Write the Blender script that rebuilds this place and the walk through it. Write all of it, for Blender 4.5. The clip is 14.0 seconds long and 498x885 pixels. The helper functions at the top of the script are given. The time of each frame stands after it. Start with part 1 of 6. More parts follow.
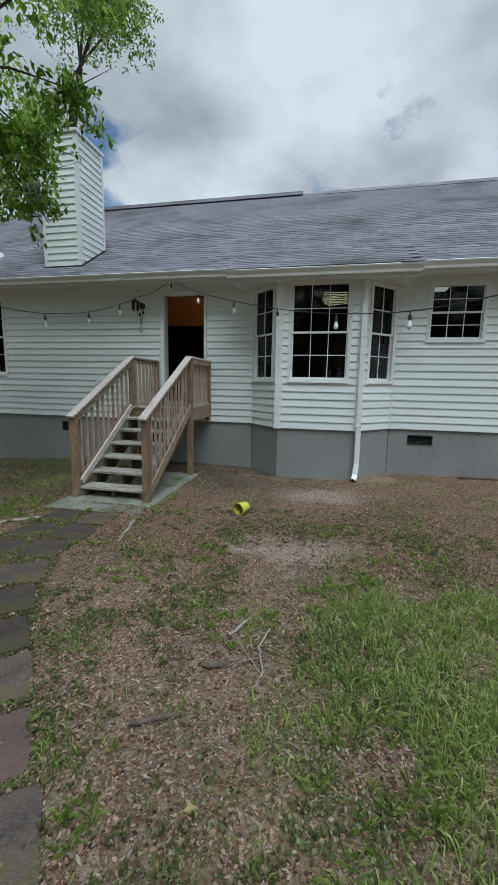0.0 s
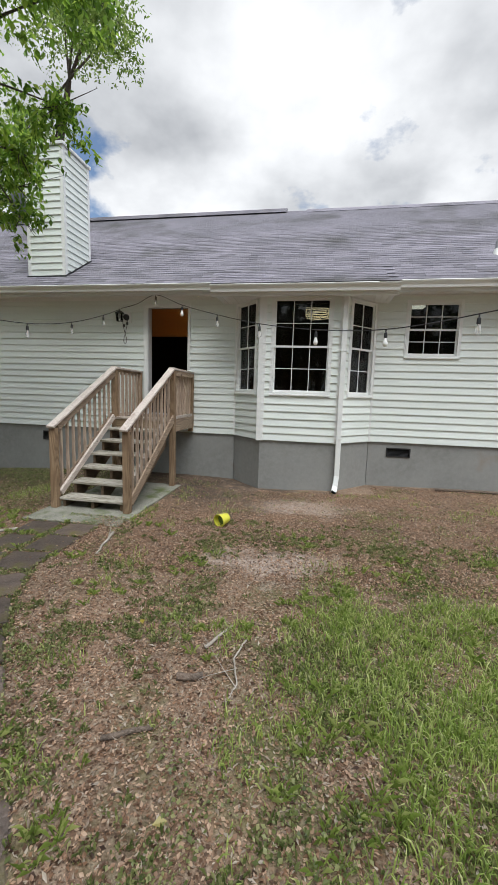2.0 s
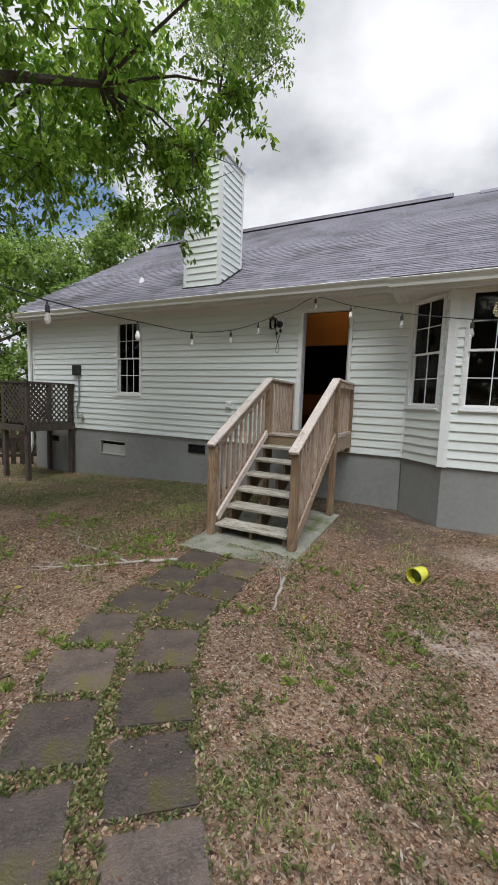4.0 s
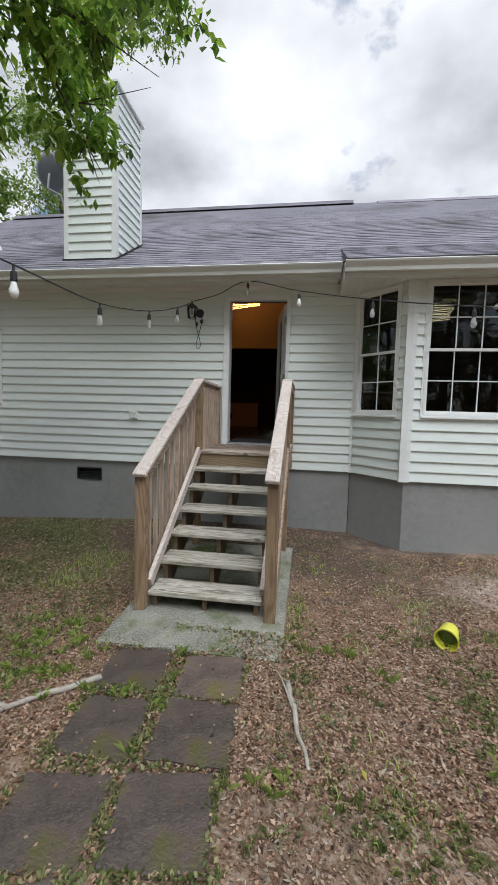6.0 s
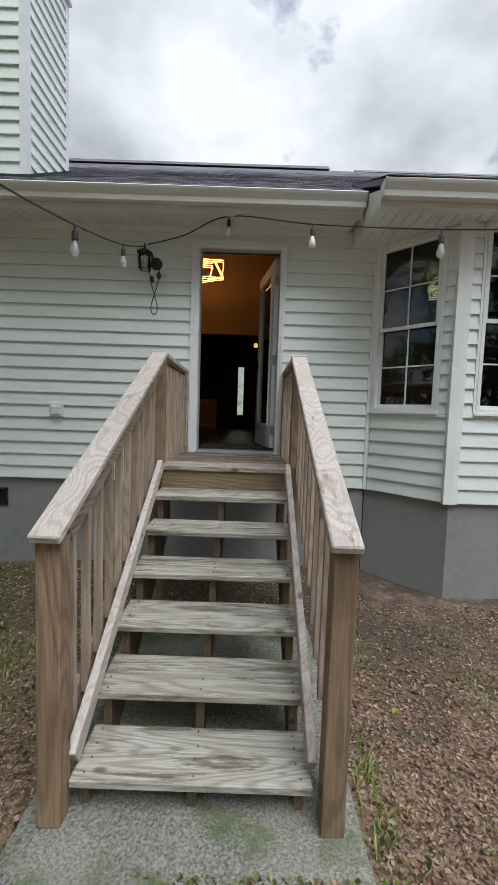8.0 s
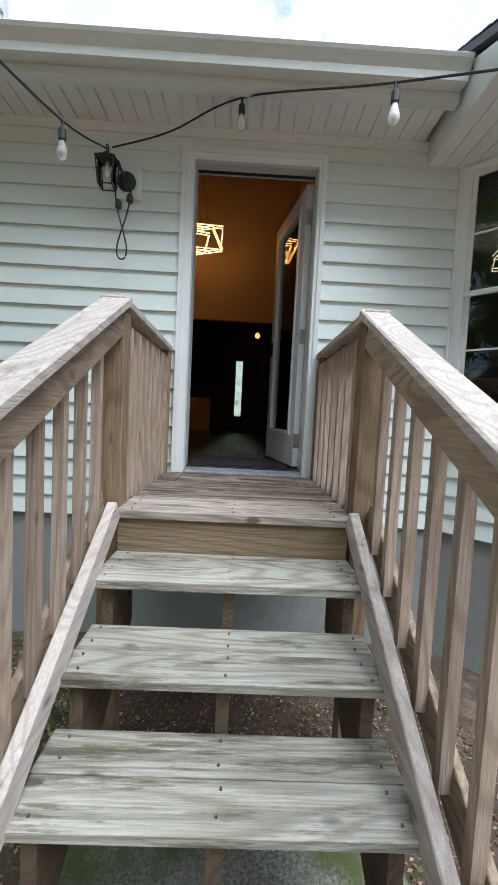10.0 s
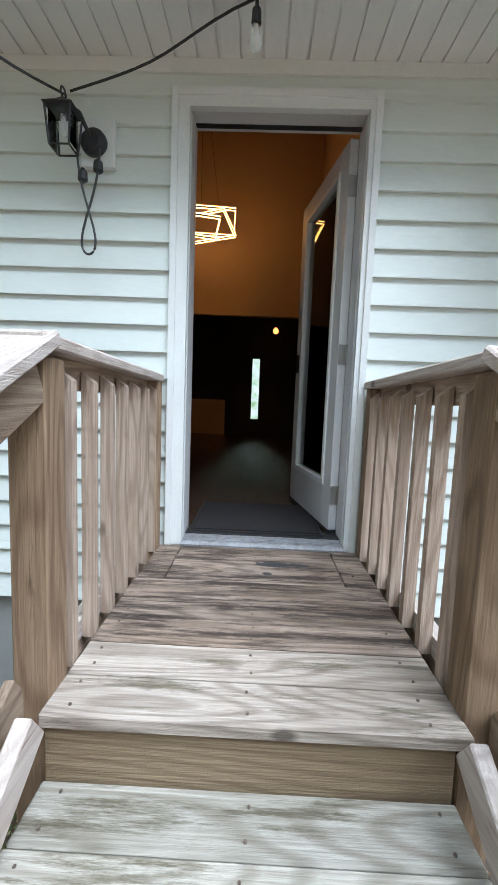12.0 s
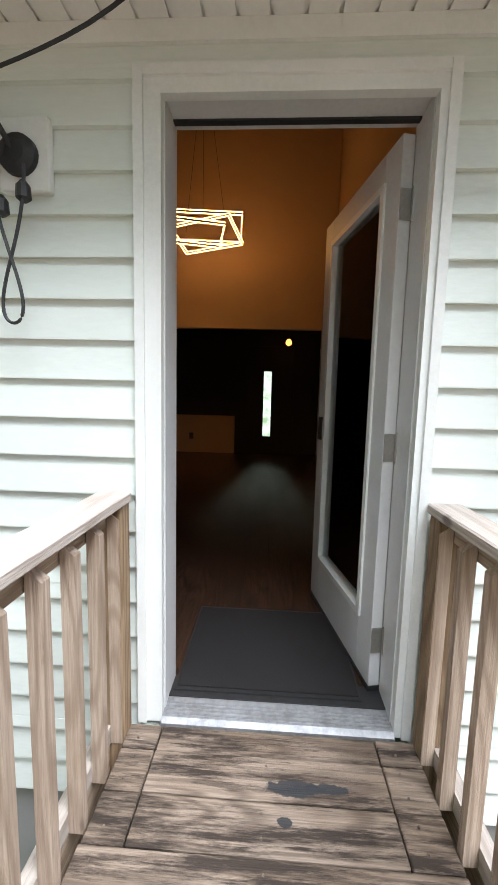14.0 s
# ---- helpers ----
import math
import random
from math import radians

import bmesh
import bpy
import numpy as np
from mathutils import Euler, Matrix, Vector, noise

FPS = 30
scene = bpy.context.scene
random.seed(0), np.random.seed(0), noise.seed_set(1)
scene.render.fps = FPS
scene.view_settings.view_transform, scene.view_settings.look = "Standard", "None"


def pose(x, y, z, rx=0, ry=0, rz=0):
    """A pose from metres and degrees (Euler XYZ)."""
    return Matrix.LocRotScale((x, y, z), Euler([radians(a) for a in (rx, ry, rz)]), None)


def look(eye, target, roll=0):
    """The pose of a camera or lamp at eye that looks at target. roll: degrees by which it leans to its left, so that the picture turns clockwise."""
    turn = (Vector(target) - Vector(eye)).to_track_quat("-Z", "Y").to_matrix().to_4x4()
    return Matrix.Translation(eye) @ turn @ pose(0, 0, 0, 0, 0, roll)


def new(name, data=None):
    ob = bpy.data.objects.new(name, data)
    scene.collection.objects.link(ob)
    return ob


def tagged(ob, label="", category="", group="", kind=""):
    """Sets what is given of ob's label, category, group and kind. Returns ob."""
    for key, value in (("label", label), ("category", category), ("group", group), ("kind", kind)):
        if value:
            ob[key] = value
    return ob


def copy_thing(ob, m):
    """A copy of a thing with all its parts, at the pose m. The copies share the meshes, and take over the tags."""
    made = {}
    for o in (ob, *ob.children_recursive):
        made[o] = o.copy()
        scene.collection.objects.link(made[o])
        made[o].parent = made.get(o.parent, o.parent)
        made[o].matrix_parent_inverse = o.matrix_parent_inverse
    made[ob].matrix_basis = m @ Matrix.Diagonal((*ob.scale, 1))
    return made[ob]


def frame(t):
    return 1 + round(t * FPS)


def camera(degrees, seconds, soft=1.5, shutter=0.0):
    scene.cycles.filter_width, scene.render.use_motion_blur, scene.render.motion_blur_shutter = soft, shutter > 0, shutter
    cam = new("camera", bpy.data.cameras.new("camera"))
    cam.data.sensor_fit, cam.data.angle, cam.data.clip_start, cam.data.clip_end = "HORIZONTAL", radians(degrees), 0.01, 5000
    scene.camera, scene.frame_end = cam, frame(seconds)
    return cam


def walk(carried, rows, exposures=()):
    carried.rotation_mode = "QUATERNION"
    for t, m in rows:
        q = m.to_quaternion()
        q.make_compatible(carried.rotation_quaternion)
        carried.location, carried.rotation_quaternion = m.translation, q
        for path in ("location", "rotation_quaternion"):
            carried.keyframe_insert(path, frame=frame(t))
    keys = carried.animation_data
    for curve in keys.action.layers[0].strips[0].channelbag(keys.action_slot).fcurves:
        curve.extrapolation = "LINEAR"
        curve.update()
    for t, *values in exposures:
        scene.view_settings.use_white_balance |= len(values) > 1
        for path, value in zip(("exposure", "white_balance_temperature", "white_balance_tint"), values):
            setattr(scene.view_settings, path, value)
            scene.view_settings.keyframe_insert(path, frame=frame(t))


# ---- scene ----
cam = camera(64.6, 14.0)
PATH = [
    (0, (0.073, 0.097, 1.467), (-0.341, 2.03, 1.158), 1.0),
    (0.5, (-0.079, 0.072, 1.486), (-1.108, 1.765, 1.211), 1.1),
    (1, (-0.09, 0.028, 1.505), (-1.197, 1.677, 1.263), 0.8),
    (1.5, (0.044, 0.067, 1.506), (-0.626, 1.938, 1.278), 1.2),
    (2, (0.133, 0.054, 1.5), (-0.209, 2.007, 1.244), 1.8),
    (2.5, (-0.004, 0.147, 1.491), (-0.473, 2.072, 1.218), 2.3),
    (3, (-0.316, 0.3, 1.526), (-1.105, 2.12, 1.275), 2.4),
    (3.2, (-0.434, 0.376, 1.516), (-1.336, 2.145, 1.281), 2.5),
    (5.3, (-1.71, 1.405, 1.509), (-2.259, 3.322, 1.359), 0.9),
    (5.5, (-1.829, 1.518, 1.504), (-2.274, 3.462, 1.359), 1.1),
    (6, (-2.081, 1.814, 1.465), (-2.366, 3.788, 1.313), 1.6),
    (6.5, (-2.328, 2.189, 1.466), (-2.491, 4.175, 1.295), 2.0),
    (7, (-2.526, 2.504, 1.455), (-2.591, 4.496, 1.281), 2.2),
    (7.5, (-2.587, 2.898, 1.402), (-2.611, 4.892, 1.246), 2.2),
    (8, (-2.664, 3.383, 1.404), (-2.667, 5.378, 1.26), 1.9),
    (8.2, (-2.714, 3.519, 1.395), (-2.706, 5.515, 1.256), 1.7),
    (10.3, (-2.834, 4.952, 1.409), (-2.792, 6.947, 1.272), 3.0),
    (10.5, (-2.79, 5.074, 1.479), (-2.765, 7.07, 1.35), 2.8),
    (11, (-2.804, 5.252, 1.569), (-2.827, 7.247, 1.426), 2.7),
    (11.5, (-2.873, 5.408, 1.677), (-2.876, 7.398, 1.479), 2.7),
    (12, (-2.853, 5.511, 1.717), (-2.896, 7.501, 1.514), 2.2),
    (12.5, (-2.797, 5.682, 1.858), (-2.881, 7.671, 1.668), 1.8),
    (13, (-2.822, 5.83, 1.909), (-2.889, 7.82, 1.721), 1.7),
    (13.5, (-2.854, 5.975, 2.07), (-2.895, 7.96, 1.83), 1.8),
    (14, (-2.862, 6.161, 2.154), (-2.969, 8.144, 1.917), 1.4),
]
walk(cam, [(t, look(eye, target, roll)) for t, eye, target, roll in PATH], [(0.0, -0.24, 5780, 2), (0.6, 0.04, 6250, 5), (1.0, 0.30, 6400, 7), (2.0, 0.28, 6450, 9), (2.6, 0.20, 6480, 9), (3.0, 0.20, 6500, 11), (5.5, 0.22, 6250, 10), (6.5, 0.24, 6250, 10), (8.0, 0.19, 6180, 9), (10.0, 0.80, 5800, 7), (11.0, 1.02, 5650, 7), (12.5, 1.38, 5550, 7), (14.0, 1.57, 6130, 10)])

# ---- world and light ----
world = bpy.data.worlds.new("sky")
scene.world = world
world.use_nodes = True


def build_world():
    nt = world.node_tree
    nt.nodes.clear()
    n, l = nt.nodes.new, nt.links.new
    out = n("ShaderNodeOutputWorld")
    bg = n("ShaderNodeBackground")
    sky = n("ShaderNodeTexSky")
    sky.sky_type = "NISHITA"
    sky.sun_disc = False
    sky.sun_elevation = radians(58)
    sky.sun_rotation = radians(148)
    tc = n("ShaderNodeTexCoord")
    sep = n("ShaderNodeSeparateXYZ")
    l(tc.outputs["Generated"], sep.inputs[0])
    zz = n("ShaderNodeMath")
    zz.operation = "ADD"
    l(sep.outputs[2], zz.inputs[0])
    zz.inputs[1].default_value = 0.35
    div = n("ShaderNodeVectorMath")
    div.operation = "DIVIDE"
    l(tc.outputs["Generated"], div.inputs[0])
    comb = n("ShaderNodeCombineXYZ")
    for i in range(3):
        l(zz.outputs[0], comb.inputs[i])
    l(comb.outputs[0], div.inputs[1])
    big = n("ShaderNodeTexNoise")
    big.inputs["Scale"].default_value = 1.9
    big.inputs["Detail"].default_value = 9
    big.inputs["Roughness"].default_value = 0.56
    l(div.outputs[0], big.inputs["Vector"])
    cover = n("ShaderNodeValToRGB")
    cover.color_ramp.elements[0].position = 0.42
    cover.color_ramp.elements[1].position = 0.48
    l(big.outputs[0], cover.inputs[0])
    tone = n("ShaderNodeTexNoise")
    tone.inputs["Scale"].default_value = 2.3
    tone.inputs["Detail"].default_value = 7
    off = n("ShaderNodeVectorMath")
    off.operation = "ADD"
    off.inputs[1].default_value = (3.1, 7.7, 1.3)
    l(div.outputs[0], off.inputs[0])
    l(off.outputs[0], tone.inputs["Vector"])
    shade = n("ShaderNodeValToRGB")
    e = shade.color_ramp.elements
    e[0].position, e[0].color = 0.35, (3.2, 3.32, 3.55, 1)
    e[1].position, e[1].color = 0.64, (7.3, 7.4, 7.6, 1)
    l(tone.outputs[0], shade.inputs[0])
    mix = n("ShaderNodeMix")
    mix.data_type = "RGBA"
    l(cover.outputs[0], mix.inputs[0])
    l(sky.outputs[0], mix.inputs[6])
    l(shade.outputs[0], mix.inputs[7])
    l(mix.outputs[2], bg.inputs[0])
    bg.inputs[1].default_value = 0.12
    l(bg.outputs[0], out.inputs[0])


build_world()

sun = new("sun", bpy.data.lights.new("sun", "SUN"))
sun.data.energy = 3.2
sun.data.angle = radians(45)
sun.data.color = (0.97, 0.99, 1.0)
sun.matrix_world = look((8, -13, 32), (0, 0, 0))

# ---- materials ----


def nodes_of(name):
    m = bpy.data.materials.new(name)
    m.use_nodes = True
    nt = m.node_tree
    nt.nodes.clear()
    out = nt.nodes.new("ShaderNodeOutputMaterial")
    b = nt.nodes.new("ShaderNodeBsdfPrincipled")
    nt.links.new(b.outputs[0], out.inputs[0])
    return m, nt, b


def coords(nt, scale=(1, 1, 1), source="Object"):
    tc = nt.nodes.new("ShaderNodeTexCoord")
    mp = nt.nodes.new("ShaderNodeMapping")
    mp.inputs["Scale"].default_value = scale
    nt.links.new(tc.outputs[source], mp.inputs[0])
    return mp.outputs[0]


def noise_fac(nt, vec, scale, detail=4, rough=0.55, lo=0.35, hi=0.65):
    t = nt.nodes.new("ShaderNodeTexNoise")
    t.inputs["Scale"].default_value = scale
    t.inputs["Detail"].default_value = detail
    t.inputs["Roughness"].default_value = rough
    nt.links.new(vec, t.inputs["Vector"])
    r = nt.nodes.new("ShaderNodeMapRange")
    r.inputs[1].default_value, r.inputs[2].default_value = lo, hi
    nt.links.new(t.outputs[0], r.inputs[0])
    return r.outputs[0]


def mixc(nt, fac, a, b, how="MIX"):
    m = nt.nodes.new("ShaderNodeMix")
    m.data_type, m.blend_type = "RGBA", how
    for v, i in ((fac, 0), (a, 6), (b, 7)):
        if isinstance(v, (int, float)):
            m.inputs[i].default_value = v
        elif isinstance(v, tuple):
            m.inputs[i].default_value = (*v, 1)
        else:
            nt.links.new(v, m.inputs[i])
    return m.outputs[2]


def bump(nt, b, height, strength=0.3, dist=0.01):
    k = nt.nodes.new("ShaderNodeBump")
    k.inputs["Strength"].default_value = strength
    k.inputs["Distance"].default_value = dist
    nt.links.new(height, k.inputs["Height"])
    nt.links.new(k.outputs[0], b.inputs["Normal"])


def surface(name, base, dark, light, s1=1.5, s2=30.0, rough=0.6, metal=0.0, bump_s=0.15, random_amt=0.0, stretch=(1, 1, 1), spots=None, spec=0.5):
    """A surface with a broad and a fine variation."""
    m, nt, b = nodes_of(name)
    v = coords(nt, stretch)
    c = mixc(nt, noise_fac(nt, v, s1), dark, base)
    f = noise_fac(nt, v, s2, 6, 0.65)
    c2 = mixc(nt, f, c, light)
    half = nt.nodes.new("ShaderNodeMix")
    half.data_type = "RGBA"
    half.inputs[0].default_value = 0.5
    nt.links.new(c, half.inputs[6])
    nt.links.new(c2, half.inputs[7])
    c = half.outputs[2]
    if spots:
        col, sc, lo, hi = spots
        c = mixc(nt, noise_fac(nt, v, sc, 5, 0.6, lo, hi), c, col)
    if random_amt:
        oi = nt.nodes.new("ShaderNodeObjectInfo")
        r = nt.nodes.new("ShaderNodeMapRange")
        r.inputs[3].default_value, r.inputs[4].default_value = 1 - random_amt, 1 + random_amt
        nt.links.new(oi.outputs["Random"], r.inputs[0])
        vm = nt.nodes.new("ShaderNodeVectorMath")
        vm.operation = "SCALE"
        nt.links.new(c, vm.inputs[0])
        nt.links.new(r.outputs[0], vm.inputs["Scale"])
        c = vm.outputs[0]
    nt.links.new(c, b.inputs["Base Color"])
    b.inputs["Roughness"].default_value = rough
    b.inputs["Metallic"].default_value = metal
    b.inputs["Specular IOR Level"].default_value = spec
    if bump_s:
        bump(nt, b, f, bump_s)
    return m


def wood(name, axis, pale, mid, brown, stain=None, stain_lo=0.55, rough=0.75, knots=True, marks=()):
    """Weathered timber with grain along an axis."""
    m, nt, b = nodes_of(name)
    tc = nt.nodes.new("ShaderNodeTexCoord")
    oi = nt.nodes.new("ShaderNodeObjectInfo")
    add = nt.nodes.new("ShaderNodeVectorMath")
    add.operation = "ADD"
    sc = nt.nodes.new("ShaderNodeVectorMath")
    sc.operation = "SCALE"
    sc.inputs[0].default_value = (13.0, 17.0, 11.0)
    nt.links.new(oi.outputs["Random"], sc.inputs["Scale"])
    nt.links.new(tc.outputs["Object"], add.inputs[0])
    nt.links.new(sc.outputs[0], add.inputs[1])
    mp = nt.nodes.new("ShaderNodeMapping")
    s = [1.0, 1.0, 1.0]
    s["xyz".index(axis)] = 0.13
    mp.inputs["Scale"].default_value = s
    nt.links.new(add.outputs[0], mp.inputs[0])
    v = mp.outputs[0]
    warp = nt.nodes.new("ShaderNodeTexNoise")
    warp.inputs["Scale"].default_value = 5.0
    warp.inputs["Detail"].default_value = 1.2
    nt.links.new(v, warp.inputs["Vector"])
    rings = nt.nodes.new("ShaderNodeMath")
    rings.operation = "MULTIPLY"
    rings.inputs[1].default_value = 105
    nt.links.new(warp.outputs[0], rings.inputs[0])
    sn = nt.nodes.new("ShaderNodeMath")
    sn.operation = "SINE"
    nt.links.new(rings.outputs[0], sn.inputs[0])
    grain = nt.nodes.new("ShaderNodeMapRange")
    grain.inputs[1].default_value, grain.inputs[2].default_value = -0.1, 1.0
    nt.links.new(sn.outputs[0], grain.inputs[0])
    mpf = nt.nodes.new("ShaderNodeMapping")
    sf = [1.0, 1.0, 1.0]
    sf["xyz".index(axis)] = 0.03
    mpf.inputs["Scale"].default_value = sf
    nt.links.new(add.outputs[0], mpf.inputs[0])
    fine = noise_fac(nt, mpf.outputs[0], 150, 6, 0.7, 0.36, 0.66)
    broad = noise_fac(nt, add.outputs[0], 2.6, 4, 0.6, 0.3, 0.7)
    c = mixc(nt, broad, mid, pale)
    g = nt.nodes.new("ShaderNodeMath")
    g.operation = "MULTIPLY"
    g.inputs[1].default_value = 0.52
    nt.links.new(grain.outputs[0], g.inputs[0])
    c = mixc(nt, g.outputs[0], c, brown)
    g2 = nt.nodes.new("ShaderNodeMath")
    g2.operation = "MULTIPLY"
    g2.inputs[1].default_value = 0.6
    nt.links.new(fine, g2.inputs[0])
    c = mixc(nt, g2.outputs[0], c, brown)
    if stain:
        mp3 = nt.nodes.new("ShaderNodeMapping")
        s3 = [1.0, 1.0, 1.0]
        s3["xyz".index(axis)] = 0.11
        mp3.inputs["Scale"].default_value = s3
        nt.links.new(add.outputs[0], mp3.inputs[0])
        c = mixc(nt, noise_fac(nt, mp3.outputs[0], 15.0, 9, 0.78, stain_lo - 0.03, stain_lo + 0.07), c, stain)
    if marks:
        for cx, cy, rx, ry in marks:
            mk = nt.nodes.new("ShaderNodeMapping")
            mk.inputs["Location"].default_value = (-cx / rx, -cy / ry, 0)
            mk.inputs["Scale"].default_value = (1 / rx, 1 / ry, 0)
            nt.links.new(tc.outputs["Object"], mk.inputs[0])
            ln = nt.nodes.new("ShaderNodeVectorMath")
            ln.operation = "LENGTH"
            nt.links.new(mk.outputs[0], ln.inputs[0])
            wob = nt.nodes.new("ShaderNodeMath")
            wob.operation = "MULTIPLY_ADD"
            wob.inputs[1].default_value = 0.8
            nt.links.new(noise_fac(nt, tc.outputs["Object"], 40, 5, 0.6, 0.2, 0.8), wob.inputs[0])
            nt.links.new(ln.outputs["Value"], wob.inputs[2])
            rr = nt.nodes.new("ShaderNodeMapRange")
            rr.inputs[1].default_value, rr.inputs[2].default_value = 1.45, 1.3
            rr.inputs[3].default_value, rr.inputs[4].default_value = 0.0, 0.93
            nt.links.new(wob.outputs[0], rr.inputs[0])
            c = mixc(nt, rr.outputs[0], c, (0.03, 0.032, 0.036))
    if knots:
        kv = nt.nodes.new("ShaderNodeTexVoronoi")
        kv.inputs["Scale"].default_value = 4.0
        mp2 = nt.nodes.new("ShaderNodeMapping")
        s2 = [1.6, 1.6, 1.6]
        s2["xyz".index(axis)] = 0.8
        mp2.inputs["Scale"].default_value = s2
        nt.links.new(add.outputs[0], mp2.inputs[0])
        nt.links.new(mp2.outputs[0], kv.inputs["Vector"])
        kr = nt.nodes.new("ShaderNodeMapRange")
        kr.inputs[1].default_value, kr.inputs[2].default_value = 0.07, 0.13
        kr.inputs[3].default_value, kr.inputs[4].default_value = 0.8, 0.0
        nt.links.new(kv.outputs["Distance"], kr.inputs[0])
        c = mixc(nt, kr.outputs[0], c, tuple(x * 0.45 for x in brown))
    r = nt.nodes.new("ShaderNodeMapRange")
    r.inputs[3].default_value, r.inputs[4].default_value = 0.82, 1.14
    nt.links.new(oi.outputs["Random"], r.inputs[0])
    vm = nt.nodes.new("ShaderNodeVectorMath")
    vm.operation = "SCALE"
    nt.links.new(c, vm.inputs[0])
    nt.links.new(r.outputs[0], vm.inputs["Scale"])
    nt.links.new(vm.outputs[0], b.inputs["Base Color"])
    b.inputs["Roughness"].default_value = rough
    b.inputs["Specular IOR Level"].default_value = 0.3
    bump(nt, b, fine, 0.5, 0.004)
    return m


def plain(name, col, rough=0.5, metal=0.0, emit=0.0):
    m, nt, b = nodes_of(name)
    b.inputs["Base Color"].default_value = (*col, 1)
    b.inputs["Roughness"].default_value = rough
    b.inputs["Metallic"].default_value = metal
    if emit:
        b.inputs["Emission Color"].default_value = (*col, 1)
        b.inputs["Emission Strength"].default_value = emit
    return m


def glass_pane(name, tint=(0.9, 0.95, 0.93), see=0.55, ior=1.75):
    """Window glass: mirror-like gloss over a clear or screened body."""
    m = bpy.data.materials.new(name)
    m.use_nodes = True
    nt = m.node_tree
    nt.nodes.clear()
    out = nt.nodes.new("ShaderNodeOutputMaterial")
    tr = nt.nodes.new("ShaderNodeBsdfTransparent")
    tr.inputs[0].default_value = (*[t * see for t in tint], 1)
    gl = nt.nodes.new("ShaderNodeBsdfGlossy")
    gl.inputs["Roughness"].default_value = 0.012
    fr = nt.nodes.new("ShaderNodeFresnel")
    fr.inputs[0].default_value = ior
    mx = nt.nodes.new("ShaderNodeMixShader")
    nt.links.new(fr.outputs[0], mx.inputs[0])
    nt.links.new(tr.outputs[0], mx.inputs[1])
    nt.links.new(gl.outputs[0], mx.inputs[2])
    nt.links.new(mx.outputs[0], out.inputs[0])
    return m


def leaf_mat(name, a, b2, c2):
    m, nt, b = nodes_of(name)
    geo = nt.nodes.new("ShaderNodeNewGeometry")
    ramp = nt.nodes.new("ShaderNodeValToRGB")
    e = ramp.color_ramp.elements
    e[0].color, e[1].color = (*a, 1), (*c2, 1)
    k = e.new(0.55)
    k.color = (*b2, 1)
    nt.links.new(geo.outputs["Random Per Island"], ramp.inputs[0])
    out = [x for x in nt.nodes if x.type == "OUTPUT_MATERIAL"][0]
    tl = nt.nodes.new("ShaderNodeBsdfTranslucent")
    mx = nt.nodes.new("ShaderNodeMixShader")
    mx.inputs[0].default_value = 0.58
    nt.links.new(ramp.outputs[0], b.inputs["Base Color"])
    nt.links.new(ramp.outputs[0], tl.inputs[0])
    nt.links.new(b.outputs[0], mx.inputs[1])
    nt.links.new(tl.outputs[0], mx.inputs[2])
    nt.links.new(mx.outputs[0], out.inputs[0])
    b.inputs["Roughness"].default_value = 0.45
    return m


M_SIDING = surface("vinyl_siding", (0.74, 0.785, 0.745), (0.66, 0.71, 0.665), (0.78, 0.82, 0.785), 0.7, 45, 0.42, bump_s=0.04, random_amt=0.03, stretch=(0.5, 1, 2))
M_TRIM = surface("white_trim", (0.80, 0.81, 0.79), (0.70, 0.72, 0.70), (0.83, 0.84, 0.82), 1.8, 60, 0.4, bump_s=0.05)
M_GUTTER = surface("gutter_white", (0.76, 0.77, 0.74), (0.60, 0.61, 0.57), (0.80, 0.80, 0.78), 1.2, 40, 0.38, bump_s=0.03, stretch=(0.4, 1, 3))
M_SOFFIT = surface("soffit_vinyl", (0.80, 0.80, 0.78), (0.74, 0.74, 0.72), (0.83, 0.83, 0.81), 1.5, 60, 0.5, bump_s=0.05)
M_FOUND = surface("grey_paint_foundation", (0.27, 0.272, 0.26), (0.215, 0.217, 0.205), (0.31, 0.31, 0.295), 1.1, 14, 0.75, bump_s=0.06, spots=((0.25, 0.205, 0.165), 1.3, 0.6, 0.78))
M_SHINGLE = surface("asphalt_shingle", (0.215, 0.2, 0.235), (0.13, 0.122, 0.14), (0.31, 0.292, 0.335), 0.8, 160, 0.7, bump_s=0.5, random_amt=0.26, spots=((0.085, 0.08, 0.082), 0.7, 0.5, 0.68), spec=0.5)
# Near-black colour standing for the darkness inside hollow openings.
M_DARK = plain("hollow_shade", (0.012, 0.012, 0.012), 0.8)
M_BLACK = surface("black_plastic", (0.02, 0.02, 0.022), (0.012, 0.012, 0.012), (0.035, 0.035, 0.036), 8, 80, 0.5, bump_s=0.05)
M_GLASS = glass_pane("window_glass", see=0.35, ior=1.55)
M_DGLASS = glass_pane("door_glass", see=0.9)


def bulb_mat():
    m = bpy.data.materials.new("bulb_glass")
    m.use_nodes = True
    nt = m.node_tree
    nt.nodes.clear()
    out = nt.nodes.new("ShaderNodeOutputMaterial")
    tr = nt.nodes.new("ShaderNodeBsdfTransparent")
    b = nt.nodes.new("ShaderNodeBsdfPrincipled")
    b.inputs["Base Color"].default_value = (0.85, 0.87, 0.87, 1)
    b.inputs["Roughness"].default_value = 0.05
    mx = nt.nodes.new("ShaderNodeMixShader")
    mx.inputs[0].default_value = 0.3
    nt.links.new(tr.outputs[0], mx.inputs[1])
    nt.links.new(b.outputs[0], mx.inputs[2])
    nt.links.new(mx.outputs[0], out.inputs[0])
    return m


